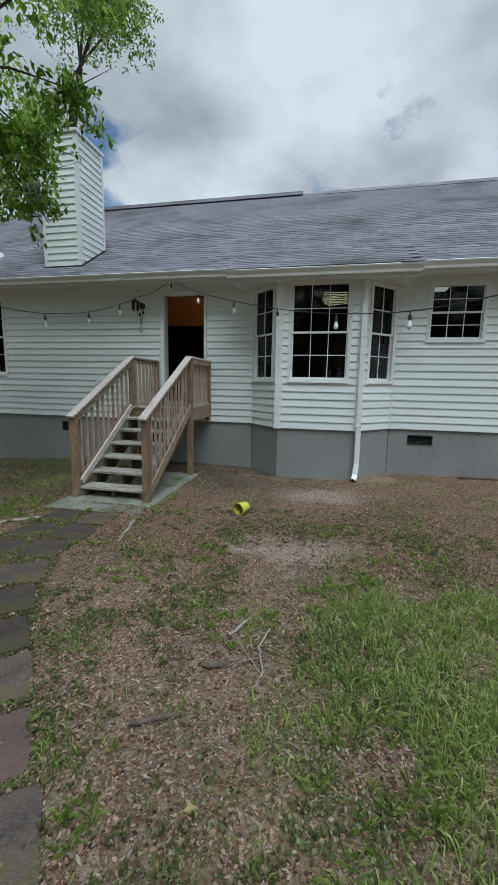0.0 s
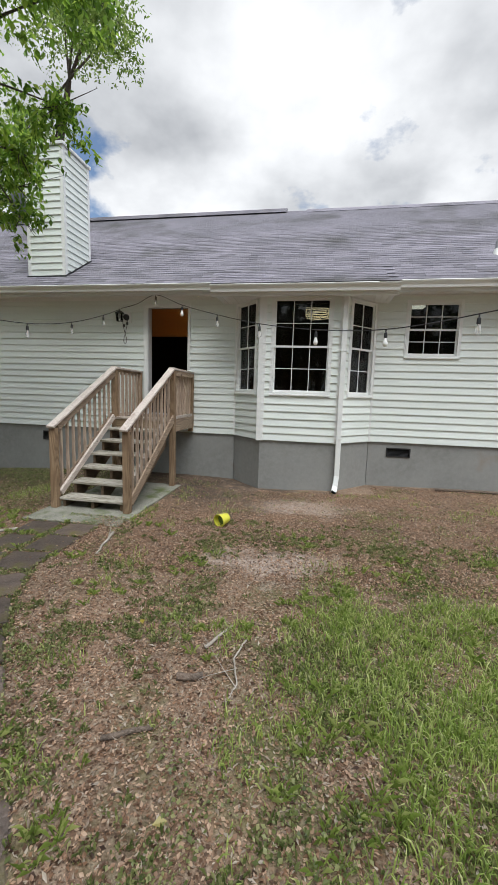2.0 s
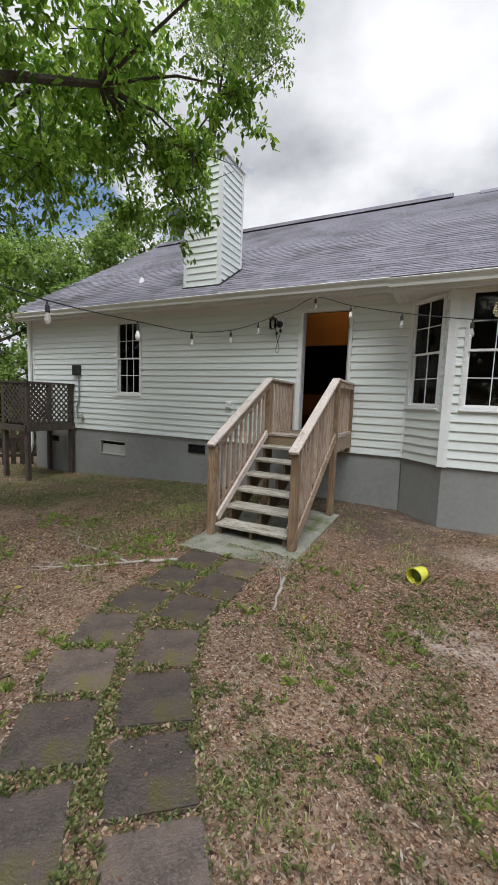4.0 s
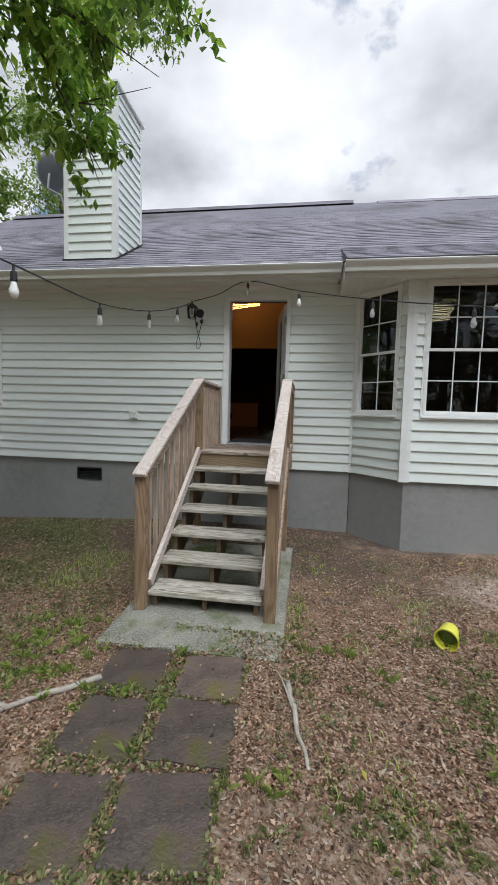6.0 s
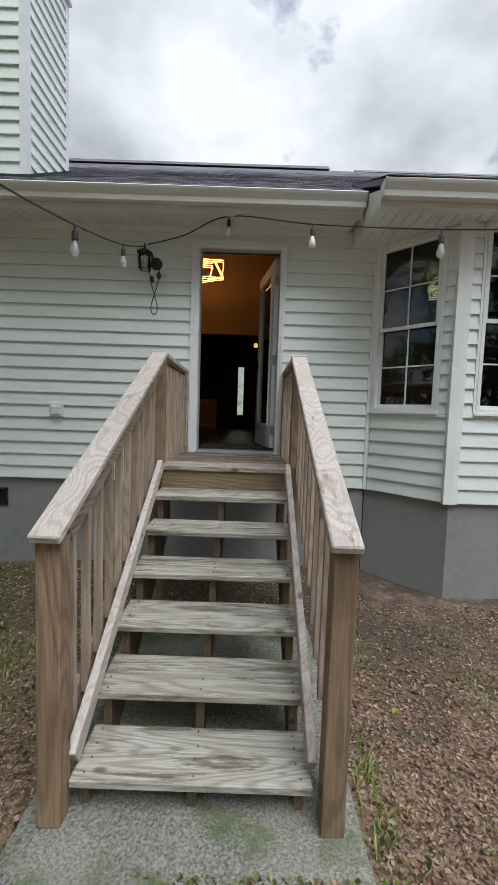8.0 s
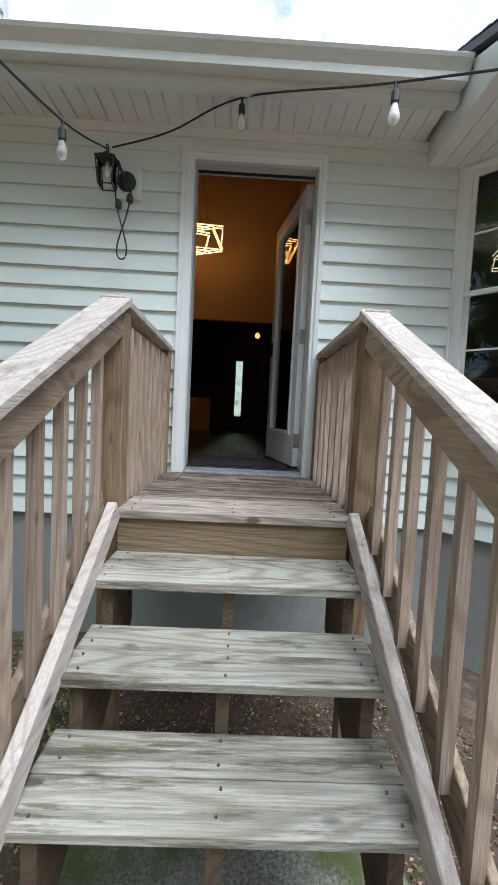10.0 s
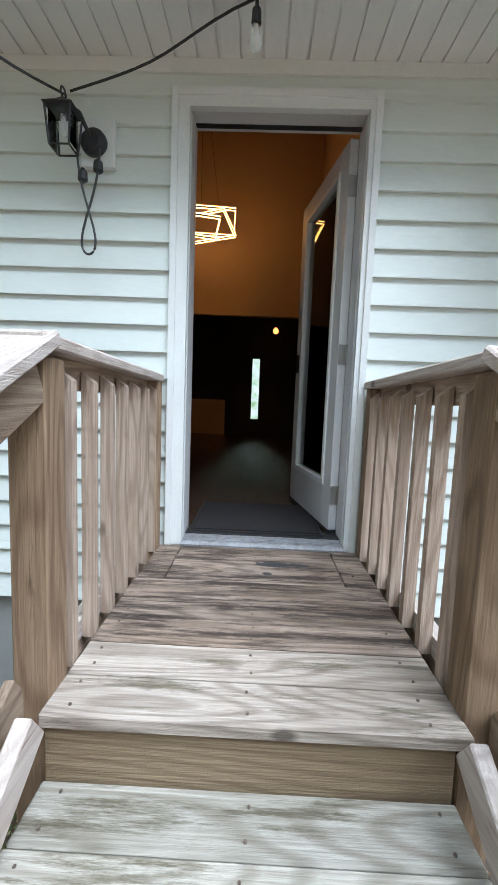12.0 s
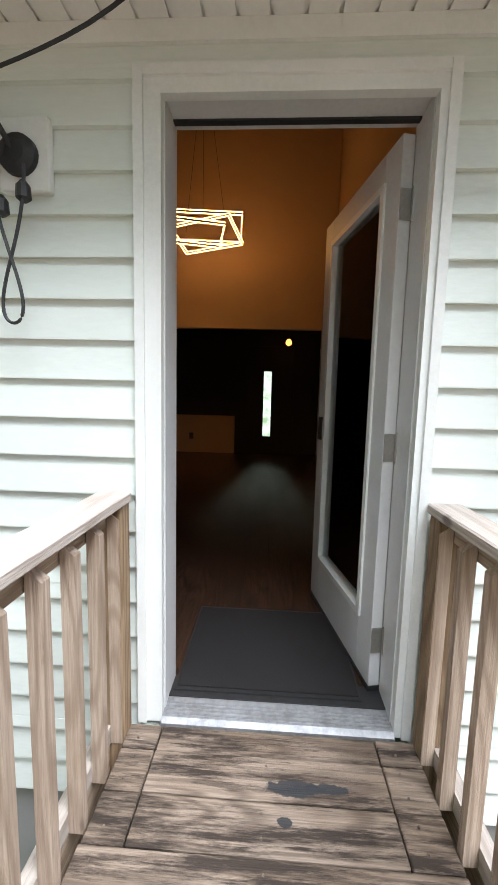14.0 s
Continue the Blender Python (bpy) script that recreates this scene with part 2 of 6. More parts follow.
M_BULB = bulb_mat()
M_CLEAR = glass_pane("lantern_glass", (1, 1, 1), 0.98, 1.15)
M_FROST = plain("frosted_bulb", (0.85, 0.85, 0.83), 0.25)
M_MUNTIN = plain("muntin_white", (0.8, 0.81, 0.8), 0.45)
M_TREAD = wood("weathered_tread", "x", (0.56, 0.53, 0.465), (0.39, 0.365, 0.305), (0.17, 0.145, 0.105), (0.125, 0.108, 0.072), 0.54)
M_DECK = wood("weathered_deck", "x", (0.40, 0.315, 0.25), (0.22, 0.158, 0.11), (0.065, 0.043, 0.03), (0.042, 0.03, 0.023), 0.50, marks=((-2.755, 7.205, 0.085, 0.026), (-2.66, 7.21, 0.06, 0.016), (-2.79, 7.11, 0.022, 0.014)))
M_DECKPALE = wood("worn_pale_deck", "x", (0.58, 0.51, 0.44), (0.40, 0.335, 0.275), (0.15, 0.115, 0.085), (0.12, 0.10, 0.065), 0.56)
M_POST = wood("treated_post", "z", (0.42, 0.30, 0.19), (0.32, 0.215, 0.128), (0.14, 0.082, 0.046), (0.12, 0.075, 0.045), 0.62)
M_BALU = wood("treated_baluster", "z", (0.60, 0.48, 0.385), (0.47, 0.36, 0.275), (0.27, 0.185, 0.13), (0.30, 0.21, 0.145), 0.62)
M_RAIL = wood("treated_rail", "y", (0.54, 0.42, 0.31), (0.41, 0.305, 0.215), (0.18, 0.12, 0.078), (0.2, 0.13, 0.085), 0.62)
M_CAP = wood("weathered_cap", "y", (0.66, 0.595, 0.54), (0.54, 0.47, 0.415), (0.36, 0.29, 0.245), (0.27, 0.20, 0.16), 0.6)
M_RISER = wood("treated_fascia", "x", (0.43, 0.335, 0.21), (0.34, 0.25, 0.15), (0.19, 0.125, 0.072), None)
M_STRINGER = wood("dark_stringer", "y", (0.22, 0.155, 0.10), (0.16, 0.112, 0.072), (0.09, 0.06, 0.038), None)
M_LATTICE = wood("grey_lattice", "z", (0.13, 0.105, 0.085), (0.09, 0.07, 0.058), (0.05, 0.04, 0.034), None, knots=False)
M_FENCE = wood("old_fence", "z", (0.085, 0.06, 0.045), (0.06, 0.042, 0.031), (0.032, 0.023, 0.018), None, knots=False)
M_PAD = surface("mossy_concrete", (0.17, 0.165, 0.13), (0.055, 0.06, 0.035), (0.68, 0.65, 0.56), 3.4, 85, 0.9, bump_s=0.7, spots=((0.105, 0.13, 0.04), 2.6, 0.50, 0.64))
M_SLAB = surface("brown_paver", (0.095, 0.068, 0.054), (0.028, 0.022, 0.018), (0.165, 0.122, 0.1), 5.0, 60, 0.46, bump_s=0.45, random_amt=0.35, spots=((0.095, 0.085, 0.016), 3.6, 0.55, 0.68))
M_SLABR = surface("red_paver", (0.125, 0.075, 0.06), (0.075, 0.048, 0.038), (0.17, 0.115, 0.095), 3.2, 55, 0.78, bump_s=0.4, random_amt=0.1)
M_METAL = surface("threshold_aluminium", (0.36, 0.37, 0.39), (0.2, 0.2, 0.2), (0.5, 0.5, 0.52), 5, 40, 0.5, 0.6, bump_s=0.1)
M_HINGE = surface("satin_hinge", (0.42, 0.40, 0.37), (0.34, 0.33, 0.30), (0.5, 0.48, 0.45), 9, 90, 0.38, 0.8, bump_s=0.05)
M_DOOR = surface("door_paint", (0.66, 0.66, 0.66), (0.56, 0.56, 0.56), (0.7, 0.7, 0.7), 1.4, 60, 0.4, bump_s=0.04)
M_TANWALL = surface("tan_wall_paint", (0.44, 0.33, 0.25), (0.40, 0.30, 0.22), (0.47, 0.36, 0.27), 0.8, 60, 0.7, bump_s=0.08)
# Near-black colour puts the dim foyer's shade into its walls, ceiling and door.
M_FOYERSHADE = surface("foyer_shade", (0.014, 0.013, 0.018), (0.010, 0.010, 0.014), (0.019, 0.018, 0.024), 0.8, 60, 0.6, bump_s=0.08)
M_FLOOR = wood("interior_plank", "y", (0.06, 0.034, 0.024), (0.045, 0.026, 0.018), (0.027, 0.016, 0.011), None, rough=0.2, knots=False)
M_MAT = surface("grey_doormat", (0.013, 0.0105, 0.011), (0.009, 0.0075, 0.008), (0.02, 0.0165, 0.0165), 4, 260, 0.95, bump_s=0.6)
M_LED = plain("warm_led", (1.0, 0.44, 0.10), 0.4, 0, 7.0)
M_LEDN = plain("neutral_led", (1.0, 0.80, 0.5), 0.4, 0, 4)
M_AMBER = plain("amber_lamp", (1.0, 0.30, 0.06), 0.4, 0, 1.4)
M_FROND = plain("pale_fitting", (0.55, 0.42, 0.26), 0.6)
M_YELLOW = surface("yellow_plastic", (0.62, 0.60, 0.05), (0.52, 0.50, 0.04), (0.7, 0.68, 0.12), 7, 60, 0.35, bump_s=0.05)
M_GREENIN = surface("leafy_inside", (0.10, 0.16, 0.03), (0.05, 0.09, 0.02), (0.22, 0.30, 0.06), 20, 60, 0.6, bump_s=0.3)
M_BARK = surface("bark", (0.085, 0.065, 0.052), (0.05, 0.04, 0.032), (0.14, 0.12, 0.10), 3, 34, 0.95, bump_s=0.9, stretch=(1, 1, 0.3))
M_STICK = surface("bare_stick", (0.36, 0.32, 0.27), (0.24, 0.2, 0.16), (0.46, 0.42, 0.37), 7, 60, 0.85, bump_s=0.4)
M_LOG = surface("rotten_wood", (0.17, 0.12, 0.09), (0.06, 0.045, 0.035), (0.30, 0.24, 0.19), 9, 60, 0.95, bump_s=0.8)
M_LEAF = leaf_mat("tree_leaf", (0.07, 0.15, 0.018), (0.22, 0.38, 0.05), (0.44, 0.58, 0.10))
M_FARLEAF = leaf_mat("far_leaf", (0.10, 0.18, 0.035), (0.24, 0.36, 0.08), (0.40, 0.50, 0.15))
M_DARKLEAF = leaf_mat("woods_leaf", (0.02, 0.04, 0.013), (0.04, 0.07, 0.022), (0.08, 0.12, 0.035))
M_GRASS = leaf_mat("grass_blade", (0.17, 0.25, 0.045), (0.38, 0.48, 0.12), (0.64, 0.66, 0.30))
M_WEED = leaf_mat("weed_leaf", (0.08, 0.11, 0.03), (0.21, 0.245, 0.085), (0.43, 0.43, 0.2))
M_LITTER = leaf_mat("leaf_litter", (0.055, 0.03, 0.019), (0.40, 0.24, 0.15), (0.74, 0.55, 0.40))
M_YLEAF = leaf_mat("yellow_leaf", (0.4, 0.33, 0.05), (0.5, 0.42, 0.08), (0.55, 0.48, 0.2))
M_DISH = surface("dish_grey", (0.27, 0.28, 0.30), (0.22, 0.23, 0.245), (0.31, 0.32, 0.34), 3, 60, 0.45, bump_s=0.05)
M_PLY = surface("pale_board", (0.42, 0.41, 0.38), (0.33, 0.32, 0.29), (0.47, 0.46, 0.43), 3, 50, 0.8, bump_s=0.2)


def ground_mat():
    m, nt, b = nodes_of("dirt_and_litter")
    v = coords(nt)
    soil = mixc(nt, noise_fac(nt, v, 1.3, 6, 0.65, 0.35, 0.65), (0.11, 0.066, 0.043), (0.30, 0.188, 0.123))
    soil = mixc(nt, noise_fac(nt, v, 22, 6, 0.7, 0.4, 0.66), soil, (0.36, 0.28, 0.205))
    soil = mixc(nt, noise_fac(nt, v, 60, 4, 0.7, 0.5, 0.7), soil, (0.035, 0.024, 0.017))
    green = mixc(nt, noise_fac(nt, v, 30, 5, 0.7), (0.055, 0.08, 0.022), (0.13, 0.16, 0.05))
    tc = nt.nodes.new("ShaderNodeTexCoord")

    def scaled(v2, k):
        mm = nt.nodes.new("ShaderNodeMath")
        mm.operation = "MULTIPLY"
        mm.inputs[1].default_value = k
        nt.links.new(v2, mm.inputs[0])
        return mm.outputs[0]

    def blob(cx, cy, rx, ry, soft):
        mp = nt.nodes.new("ShaderNodeMapping")
        mp.vector_type = "POINT"
        mp.inputs["Location"].default_value = (-cx / rx, -cy / ry, 0)
        mp.inputs["Scale"].default_value = (1 / rx, 1 / ry, 0)
        nt.links.new(tc.outputs["Object"], mp.inputs[0])
        ln = nt.nodes.new("ShaderNodeVectorMath")
        ln.operation = "LENGTH"
        nt.links.new(mp.outputs[0], ln.inputs[0])
        wob = nt.nodes.new("ShaderNodeMath")
        wob.operation = "MULTIPLY_ADD"
        wob.inputs[1].default_value = soft
        nt.links.new(noise_fac(nt, v, 3.2, 6, 0.65, 0.2, 0.8), wob.inputs[0])
        nt.links.new(ln.outputs["Value"], wob.inputs[2])
        r = nt.nodes.new("ShaderNodeMapRange")
        r.inputs[1].default_value, r.inputs[2].default_value = 1.25 + soft * 0.5, 0.6 + soft * 0.5
        nt.links.new(wob.outputs[0], r.inputs[0])
        return r.outputs[0]

    c = mixc(nt, scaled(blob(3.2, 2.2, 3.2, 2.0, 2.2), 0.55), soil, green)
    c = mixc(nt, scaled(blob(-6.0, 6.0, 3.2, 1.3, 2.2), 0.5), c, green)
    sandy = mixc(nt, noise_fac(nt, v, 18, 5, 0.7), (0.30, 0.235, 0.19), (0.52, 0.44, 0.38))
    c = mixc(nt, scaled(blob(-0.30, 3.77, 0.6, 0.32, 2.4), 0.85), c, sandy)
    c = mixc(nt, scaled(blob(-0.08, 5.8, 0.75, 0.4, 2.6), 0.8), c, sandy)
    damp = mixc(nt, noise_fac(nt, v, 26, 6, 0.7), (0.05, 0.038, 0.03), (0.12, 0.09, 0.07))
    c = mixc(nt, scaled(blob(-3.6, 7.1, 3.2, 1.15, 1.6), 0.8), c, damp)
    c = mixc(nt, scaled(blob(-1.5, 6.2, 1.0, 0.9, 1.8), 0.75), c, damp)
    nt.links.new(c, b.inputs["Base Color"])
    b.inputs["Roughness"].default_value = 0.95
    b.inputs["Specular IOR Level"].default_value = 0.2
    bump(nt, b, noise_fac(nt, v, 34, 6, 0.7, 0.2, 0.8), 0.8, 0.02)
    return m


M_GROUND = ground_mat()

# ---- building helpers ----


def link(name, bm, mat, smooth=False):
    me = bpy.data.meshes.new(name)
    bm.to_mesh(me)
    bm.free()
    if mat:
        me.materials.append(mat)
    if smooth:
        for p in me.polygons:
            p.use_smooth = True
    return new(name, me)


def part(name, bm, material, parent, label="", smooth=False):
    ob = link(name, bm, material, smooth)
    ob.parent = parent
    if label:
        ob["label"] = label
    return ob


def thing(name, label, category, group="", at=(0, 0, 0)):
    ob = new(name)
    ob.empty_display_size = 0.05
    return tagged(ob, label, category, group)


def box(bm, x0, y0, z0, x1, y1, z1, m=None, bevel=0.0):
    t = Matrix.Translation(((x0 + x1) / 2, (y0 + y1) / 2, (z0 + z1) / 2)) @ Matrix.Diagonal((x1 - x0, y1 - y0, z1 - z0, 1))
    r = bmesh.ops.create_cube(bm, size=1, matrix=(m @ t) if m else t)
    if bevel:
        es = list({e for v in r["verts"] for e in v.link_edges})
        bmesh.ops.bevel(bm, geom=es, offset=bevel, segments=1, affect="EDGES", profile=0.5)
    return bm


def boxbm(*a, m=None, bevel=0.0):
    return box(bmesh.new(), *a, m=m, bevel=bevel)


def prism(outline, axis, a, b):
    """A solid from an outline in the plane across an axis, from a to b along it."""
    bm = bmesh.new()

    def v(p, w):
        q = list(p)
        q.insert("xyz".index(axis), w)
        return bm.verts.new(q)

    lo, hi = [v(p, a) for p in outline], [v(p, b) for p in outline]
    n = len(outline)
    bm.faces.new(lo)
    bm.faces.new(hi[::-1])
    for i in range(n):
        bm.faces.new((lo[i], hi[i], hi[(i + 1) % n], lo[(i + 1) % n]))
    bmesh.ops.recalc_face_normals(bm, faces=bm.faces)
    return bm


def beam(p, q, w, h, bevel=0.0, up=(0, 0, 1)):
    """A straight piece from p to q, w wide and h high."""
    p, q = Vector(p), Vector(q)
    d = (q - p).normalized()
    s = d.cross(Vector(up)).normalized()
    u = s.cross(d)
    m = Matrix((s, d, u)).transposed().to_4x4()
    m.translation = (p + q) / 2
    l = (q - p).length
    return boxbm(-w / 2, -l / 2, -h / 2, w / 2, l / 2, h / 2, m=m, bevel=bevel)


def tube(bm, pts, radii, sides=7):
    """A round piece along points."""
    rings = []
    pts = [Vector(p) for p in pts]
    for i, p in enumerate(pts):
        d = (pts[min(i + 1, len(pts) - 1)] - pts[max(i - 1, 0)]).normalized()
        s = d.cross(Vector((0.31, 0.17, 0.93)) if abs(d.z) < 0.9 else Vector((1, 0, 0))).normalized()
        u = d.cross(s)
        r = radii[i] if isinstance(radii, (list, tuple)) else radii
        rings.append([bm.verts.new(p + (s * math.cos(k * math.tau / sides) + u * math.sin(k * math.tau / sides)) * r) for k in range(sides)])
    for a, b in zip(rings, rings[1:]):
        for k in range(sides):
            bm.faces.new((a[k], a[(k + 1) % sides], b[(k + 1) % sides], b[k]))
    bm.faces.new(rings[0][::-1])
    bm.faces.new(rings[-1])
    return bm


def lathe(profile, centre, sides=20, m=None):
    bm = bmesh.new()
    rings = []
    for r, z in profile:
        rings.append([bm.verts.new((r * math.cos(k * math.tau / sides), r * math.sin(k * math.tau / sides), z)) for k in range(sides)])
    for a, b in zip(rings, rings[1:]):
        for k in range(sides):
            bm.faces.new((a[k], a[(k + 1) % sides], b[(k + 1) % sides], b[k]))
    bm.faces.new(rings[0][::-1])
    bm.faces.new(rings[-1])
    bmesh.ops.recalc_face_normals(bm, faces=bm.faces)
    bmesh.ops.transform(bm, matrix=Matrix.Translation(centre) @ (m or Matrix()), verts=bm.verts)
    return bm


class Face:
    """A vertical wall plane from (x0, y0) to (x1, y1); outside is to the right of the way along it."""

    def __init__(self, x0, y0, x1, y1):
        self.o = Vector((x0, y0, 0))
        d = Vector((x1 - x0, y1 - y0, 0))
        self.length = d.length
        self.d = d.normalized()
        self.n = Vector((self.d.y, -self.d.x, 0))
        self.m = Matrix((self.d, -self.n, Vector((0, 0, 1)))).transposed().to_4x4()
        self.m.translation = self.o

    def box(self, bm, u0, u1, z0, z1, out0, out1, bevel=0.0):
        """out0..out1: how far it stands out of the plane."""
        return box(bm, u0, -out1, z0, u1, -out0, z1, m=self.m, bevel=bevel)


GZ = -0.18
SILL = 0.6725
TOP = 3.26
COURSE = 0.1267


def holes_split(u0, u1, z0, z1, holes):
    spans = [(u0, u1)]
    for h0, h1, hz0, hz1 in holes:
        if hz0 < z1 - 0.001 and hz1 > z0 + 0.001:
            nxt = []
            for a, b in spans:
                if h1 <= a or h0 >= b:
                    nxt.append((a, b))
                else:
                    if h0 > a:
                        nxt.append((a, h0))
                    if h1 < b:
                        nxt.append((h1, b))
            spans = nxt
    return [s for s in spans if s[1] - s[0] > 0.01]


def wall(name, f, u0, u1, z0, z1, holes, label, mat, thick=0.14):
    """A solid wall with openings that go through it."""
    bm = bmesh.new()
    zs = sorted({z0, z1, *[z for h in holes for z in h[2:] if z0 < z < z1]})
    for a, b in zip(zs, zs[1:]):
        for s, e in holes_split(u0, u1, a, b, holes):
            f.box(bm, s, e, a, b, -thick, 0)
    ob = link(name, bm, mat)
    return tagged(ob, label, "wall", kind="structure")


def clad(owner, f, u0, u1, z0, z1, holes):
    """Lapped vinyl boards, course by course."""
    z = z0
    while z < z1 - 0.02:
        t = min(z + COURSE, z1)
        cut = list(holes)
        zs = sorted({z, t, *[q for h in cut for q in h[2:] if z + 0.012 < q < t - 0.012]})
        for a, b in zip(zs, zs[1:]):
            for s, e in holes_split(u0, u1, a + 0.013, b - 0.013, cut):
                k0, k1 = (a - z) / COURSE, (b - z) / COURSE
                lo, hi = 0.024 - 0.019 * k0, 0.024 - 0.019 * k1
                bm = bmesh.new()
                w = random.uniform(-0.0012, 0.0012)
                c = [(s, 0.001, a), (s, lo + w, a), (s, lo + w, a + 0.006), (s, hi, b), (s, 0.001, b)]
                L = [bm.verts.new(f.m @ Vector((p[0], -p[1], p[2]))) for p in c]
                R = [bm.verts.new(f.m @ Vector((e, -p[1], p[2]))) for p in c]
                bm.faces.new(L)
                bm.faces.new(R[::-1])
                for i in range(5):
                    bm.faces.new((L[i], R[i], R[(i + 1) % 5], L[(i + 1) % 5]))
                bmesh.ops.recalc_face_normals(bm, faces=bm.faces)
                part("siding_board", bm, M_SIDING, owner)
        z = t


def window(name, f, u0, u1, z0, z1, cols, label, upper=2, lower=2, top=0.025):
    """A double-hung window with muntins, set in its opening."""
    w = thing(name, label, "window")
    w["kind"] = "structure"
    bm = bmesh.new()
    fr = 0.03
    for a, b, c, d in ((u0, u0 + fr, z0, z1), (u1 - fr, u1, z0, z1), (u0 + fr, u1 - fr, z1 - fr, z1), (u0 + fr, u1 - fr, z0, z0 + fr)):
        f.box(bm, a, b, c, d, -0.08, 0.028)
    part("window_frame", bm, M_TRIM, w)
    part("window_sill", f.box(bmesh.new(), u0 - 0.02, u1 + 0.02, z0 - 0.03, z0 - 0.002, -0.02, 0.045, 0.004), M_TRIM, w)
    mid = (z0 + z1) / 2
    for who, a, b, dep in (("upper_sash", mid - 0.02, z1 - fr, -0.012), ("lower_sash", z0 + fr, mid + 0.02, -0.04)):
        s0, s1, rail = u0 + fr, u1 - fr, 0.025
        bm = bmesh.new()
        for p, q, c, d in ((s0, s0 + rail, a, b), (s1 - rail, s1, a, b), (s0 + rail, s1 - rail, a, a + rail + 0.008), (s0 + rail, s1 - rail, b - rail, b)):
            f.box(bm, p, q, c, d, dep - 0.012, dep + 0.012)
        sash = part(who, bm, M_TRIM, w)
        g0, g1, h0, h1 = s0 + rail, s1 - rail, a + rail + 0.008, b - rail
        rows = upper if who == "upper_sash" else lower
        for i in range(1, cols):
            u = g0 + (g1 - g0) * i / cols
            part("muntin", f.box(bmesh.new(), u - 0.006, u + 0.006, h0, h1, dep - 0.005, dep + 0.007), M_MUNTIN, sash)
        for j in range(1, rows):
            z = h0 + (h1 - h0) * j / rows
            part("muntin", f.box(bmesh.new(), g0, g1, z - 0.006, z + 0.006, dep - 0.006, dep + 0.006), M_MUNTIN, sash)
        part("pane", f.box(bmesh.new(), g0, g1, h0, h1, dep - 0.012, dep - 0.008), M_GLASS, sash)
    # casing channel round the frame
    bm = bmesh.new()
    for a, b, c, d in ((u0 - 0.025, u0 - 0.001, z0 - 0.03, z1 + min(0.025, top)), (u1 + 0.001, u1 + 0.025, z0 - 0.03, z1 + min(0.025, top)), (u0, u1, z1 + 0.001, z1 + min(0.025, top))):
        f.box(bm, a, b, c, d, 0.0, 0.024)
    part("casing", bm, M_TRIM, w)
    return w


# ---- the ground ----
def fall(x):
    """The yard drops towards the fence and rises a little the other way."""
    return GZ - 0.052 * min(5.0, max(0.0, -4.0 - x)) + 0.025 * min(3.0, max(0.0, x + 0.2)) - 0.03 * min(1, max(0, 1 - abs(x + 1.2) / 1.2))


def ground():
    bm = bmesh.new()
    xs = [-150, -60, -30, -18] + [-14 + 0.2 * i for i in range(101)] + [10, 30, 60, 150]
    ys = [-150, -60, -25, -10] + [-3 + 0.2 * i for i in range(53)] + [12, 30, 60, 150]
    grid = []
    for y in ys:
        row = []
        for x in xs:
            h = 0.022 * noise.noise(Vector((x * 0.7, y * 0.7, 0))) + 0.012 * noise.noise(Vector((x * 2.3, y * 2.3, 5)))
            near = min(1, max(0, (7.6 - y) / 0.8))
            row.append(bm.verts.new((x, y, fall(x) + h * near)))
        grid.append(row)
    for a, b in zip(grid, grid[1:]):
        for i in range(len(xs) - 1):
            bm.faces.new((a[i], a[i + 1], b[i + 1], b[i]))
    ob = link("ground", bm, M_GROUND, True)
    return tagged(ob, "bare brown dirt yard with leaf litter and patchy grass", "ground", kind="structure")


GROUND = ground()


def gz(x, y):
    near = min(1, max(0, (7.6 - y) / 0.8))
    return fall(x) + near * (0.022 * noise.noise(Vector((x * 0.7, y * 0.7, 0))) + 0.012 * noise.noise(Vector((x * 2.3, y * 2.3, 5))))


# ---- the house shell ----
WY = 7.45
LEFT, RIGHT = -10.4, 7.0
DX0, DX1, DTOP, FLOORZ = -3.218, -2.405, 3.053, 1.015
BX = (-1.46, -0.875, 0.46, 1.045)
BY = 6.85
main = Face(LEFT, WY, RIGHT, WY)
U = lambda x: x - LEFT
bayl = Face(BX[0], WY, BX[1], BY)
bayf = Face(BX[1], BY, BX[2], BY)
bayr = Face(BX[2], BY, BX[3], WY)
SOFF = 3.237
BSOFF = 3.09
WIN1 = (-7.54, -6.86, 1.51, 3.10)
WINR = (1.553, 2.42, 2.187, 3.12)
BWIN = (-0.708, 0.265, 1.482, 3.073)

hole_w1 = (U(WIN1[0]), U(WIN1[1]), WIN1[2], WIN1[3])
hole_wr = (U(WINR[0]), U(WINR[1]), WINR[2], WINR[3])
hole_door = (U(DX0), U(DX1), FLOORZ - 0.03, DTOP)
hole_bay = (U(BX[0]) + 0.1, U(BX[3]) - 0.1, FLOORZ, BSOFF - 0.02)
wall_back = wall("wall_back", main, 0, main.length, SILL, SOFF, [hole_w1, hole_wr, hole_door, hole_bay], "white horizontal vinyl siding house wall", M_TRIM)
E_ = 0.026
grow = lambda h, e=E_: (h[0] - e, h[1] + e, h[2] - e, h[3] + e)
clad(wall_back, main, 0.06, U(BX[0]) - 0.02, SILL, SOFF - 0.02, [grow(hole_w1), (U(-3.299), U(-2.353), FLOORZ - 0.05, 3.107)])
clad(wall_back, main, U(BX[3]) + 0.02, main.length, SILL, SOFF - 0.02, [grow(hole_wr)])
sidew = 0.05
hole_bl = (sidew, bayl.length - 0.162, BWIN[2], BWIN[3])
hole_br = (0.162, bayr.length - sidew, BWIN[2], BWIN[3])
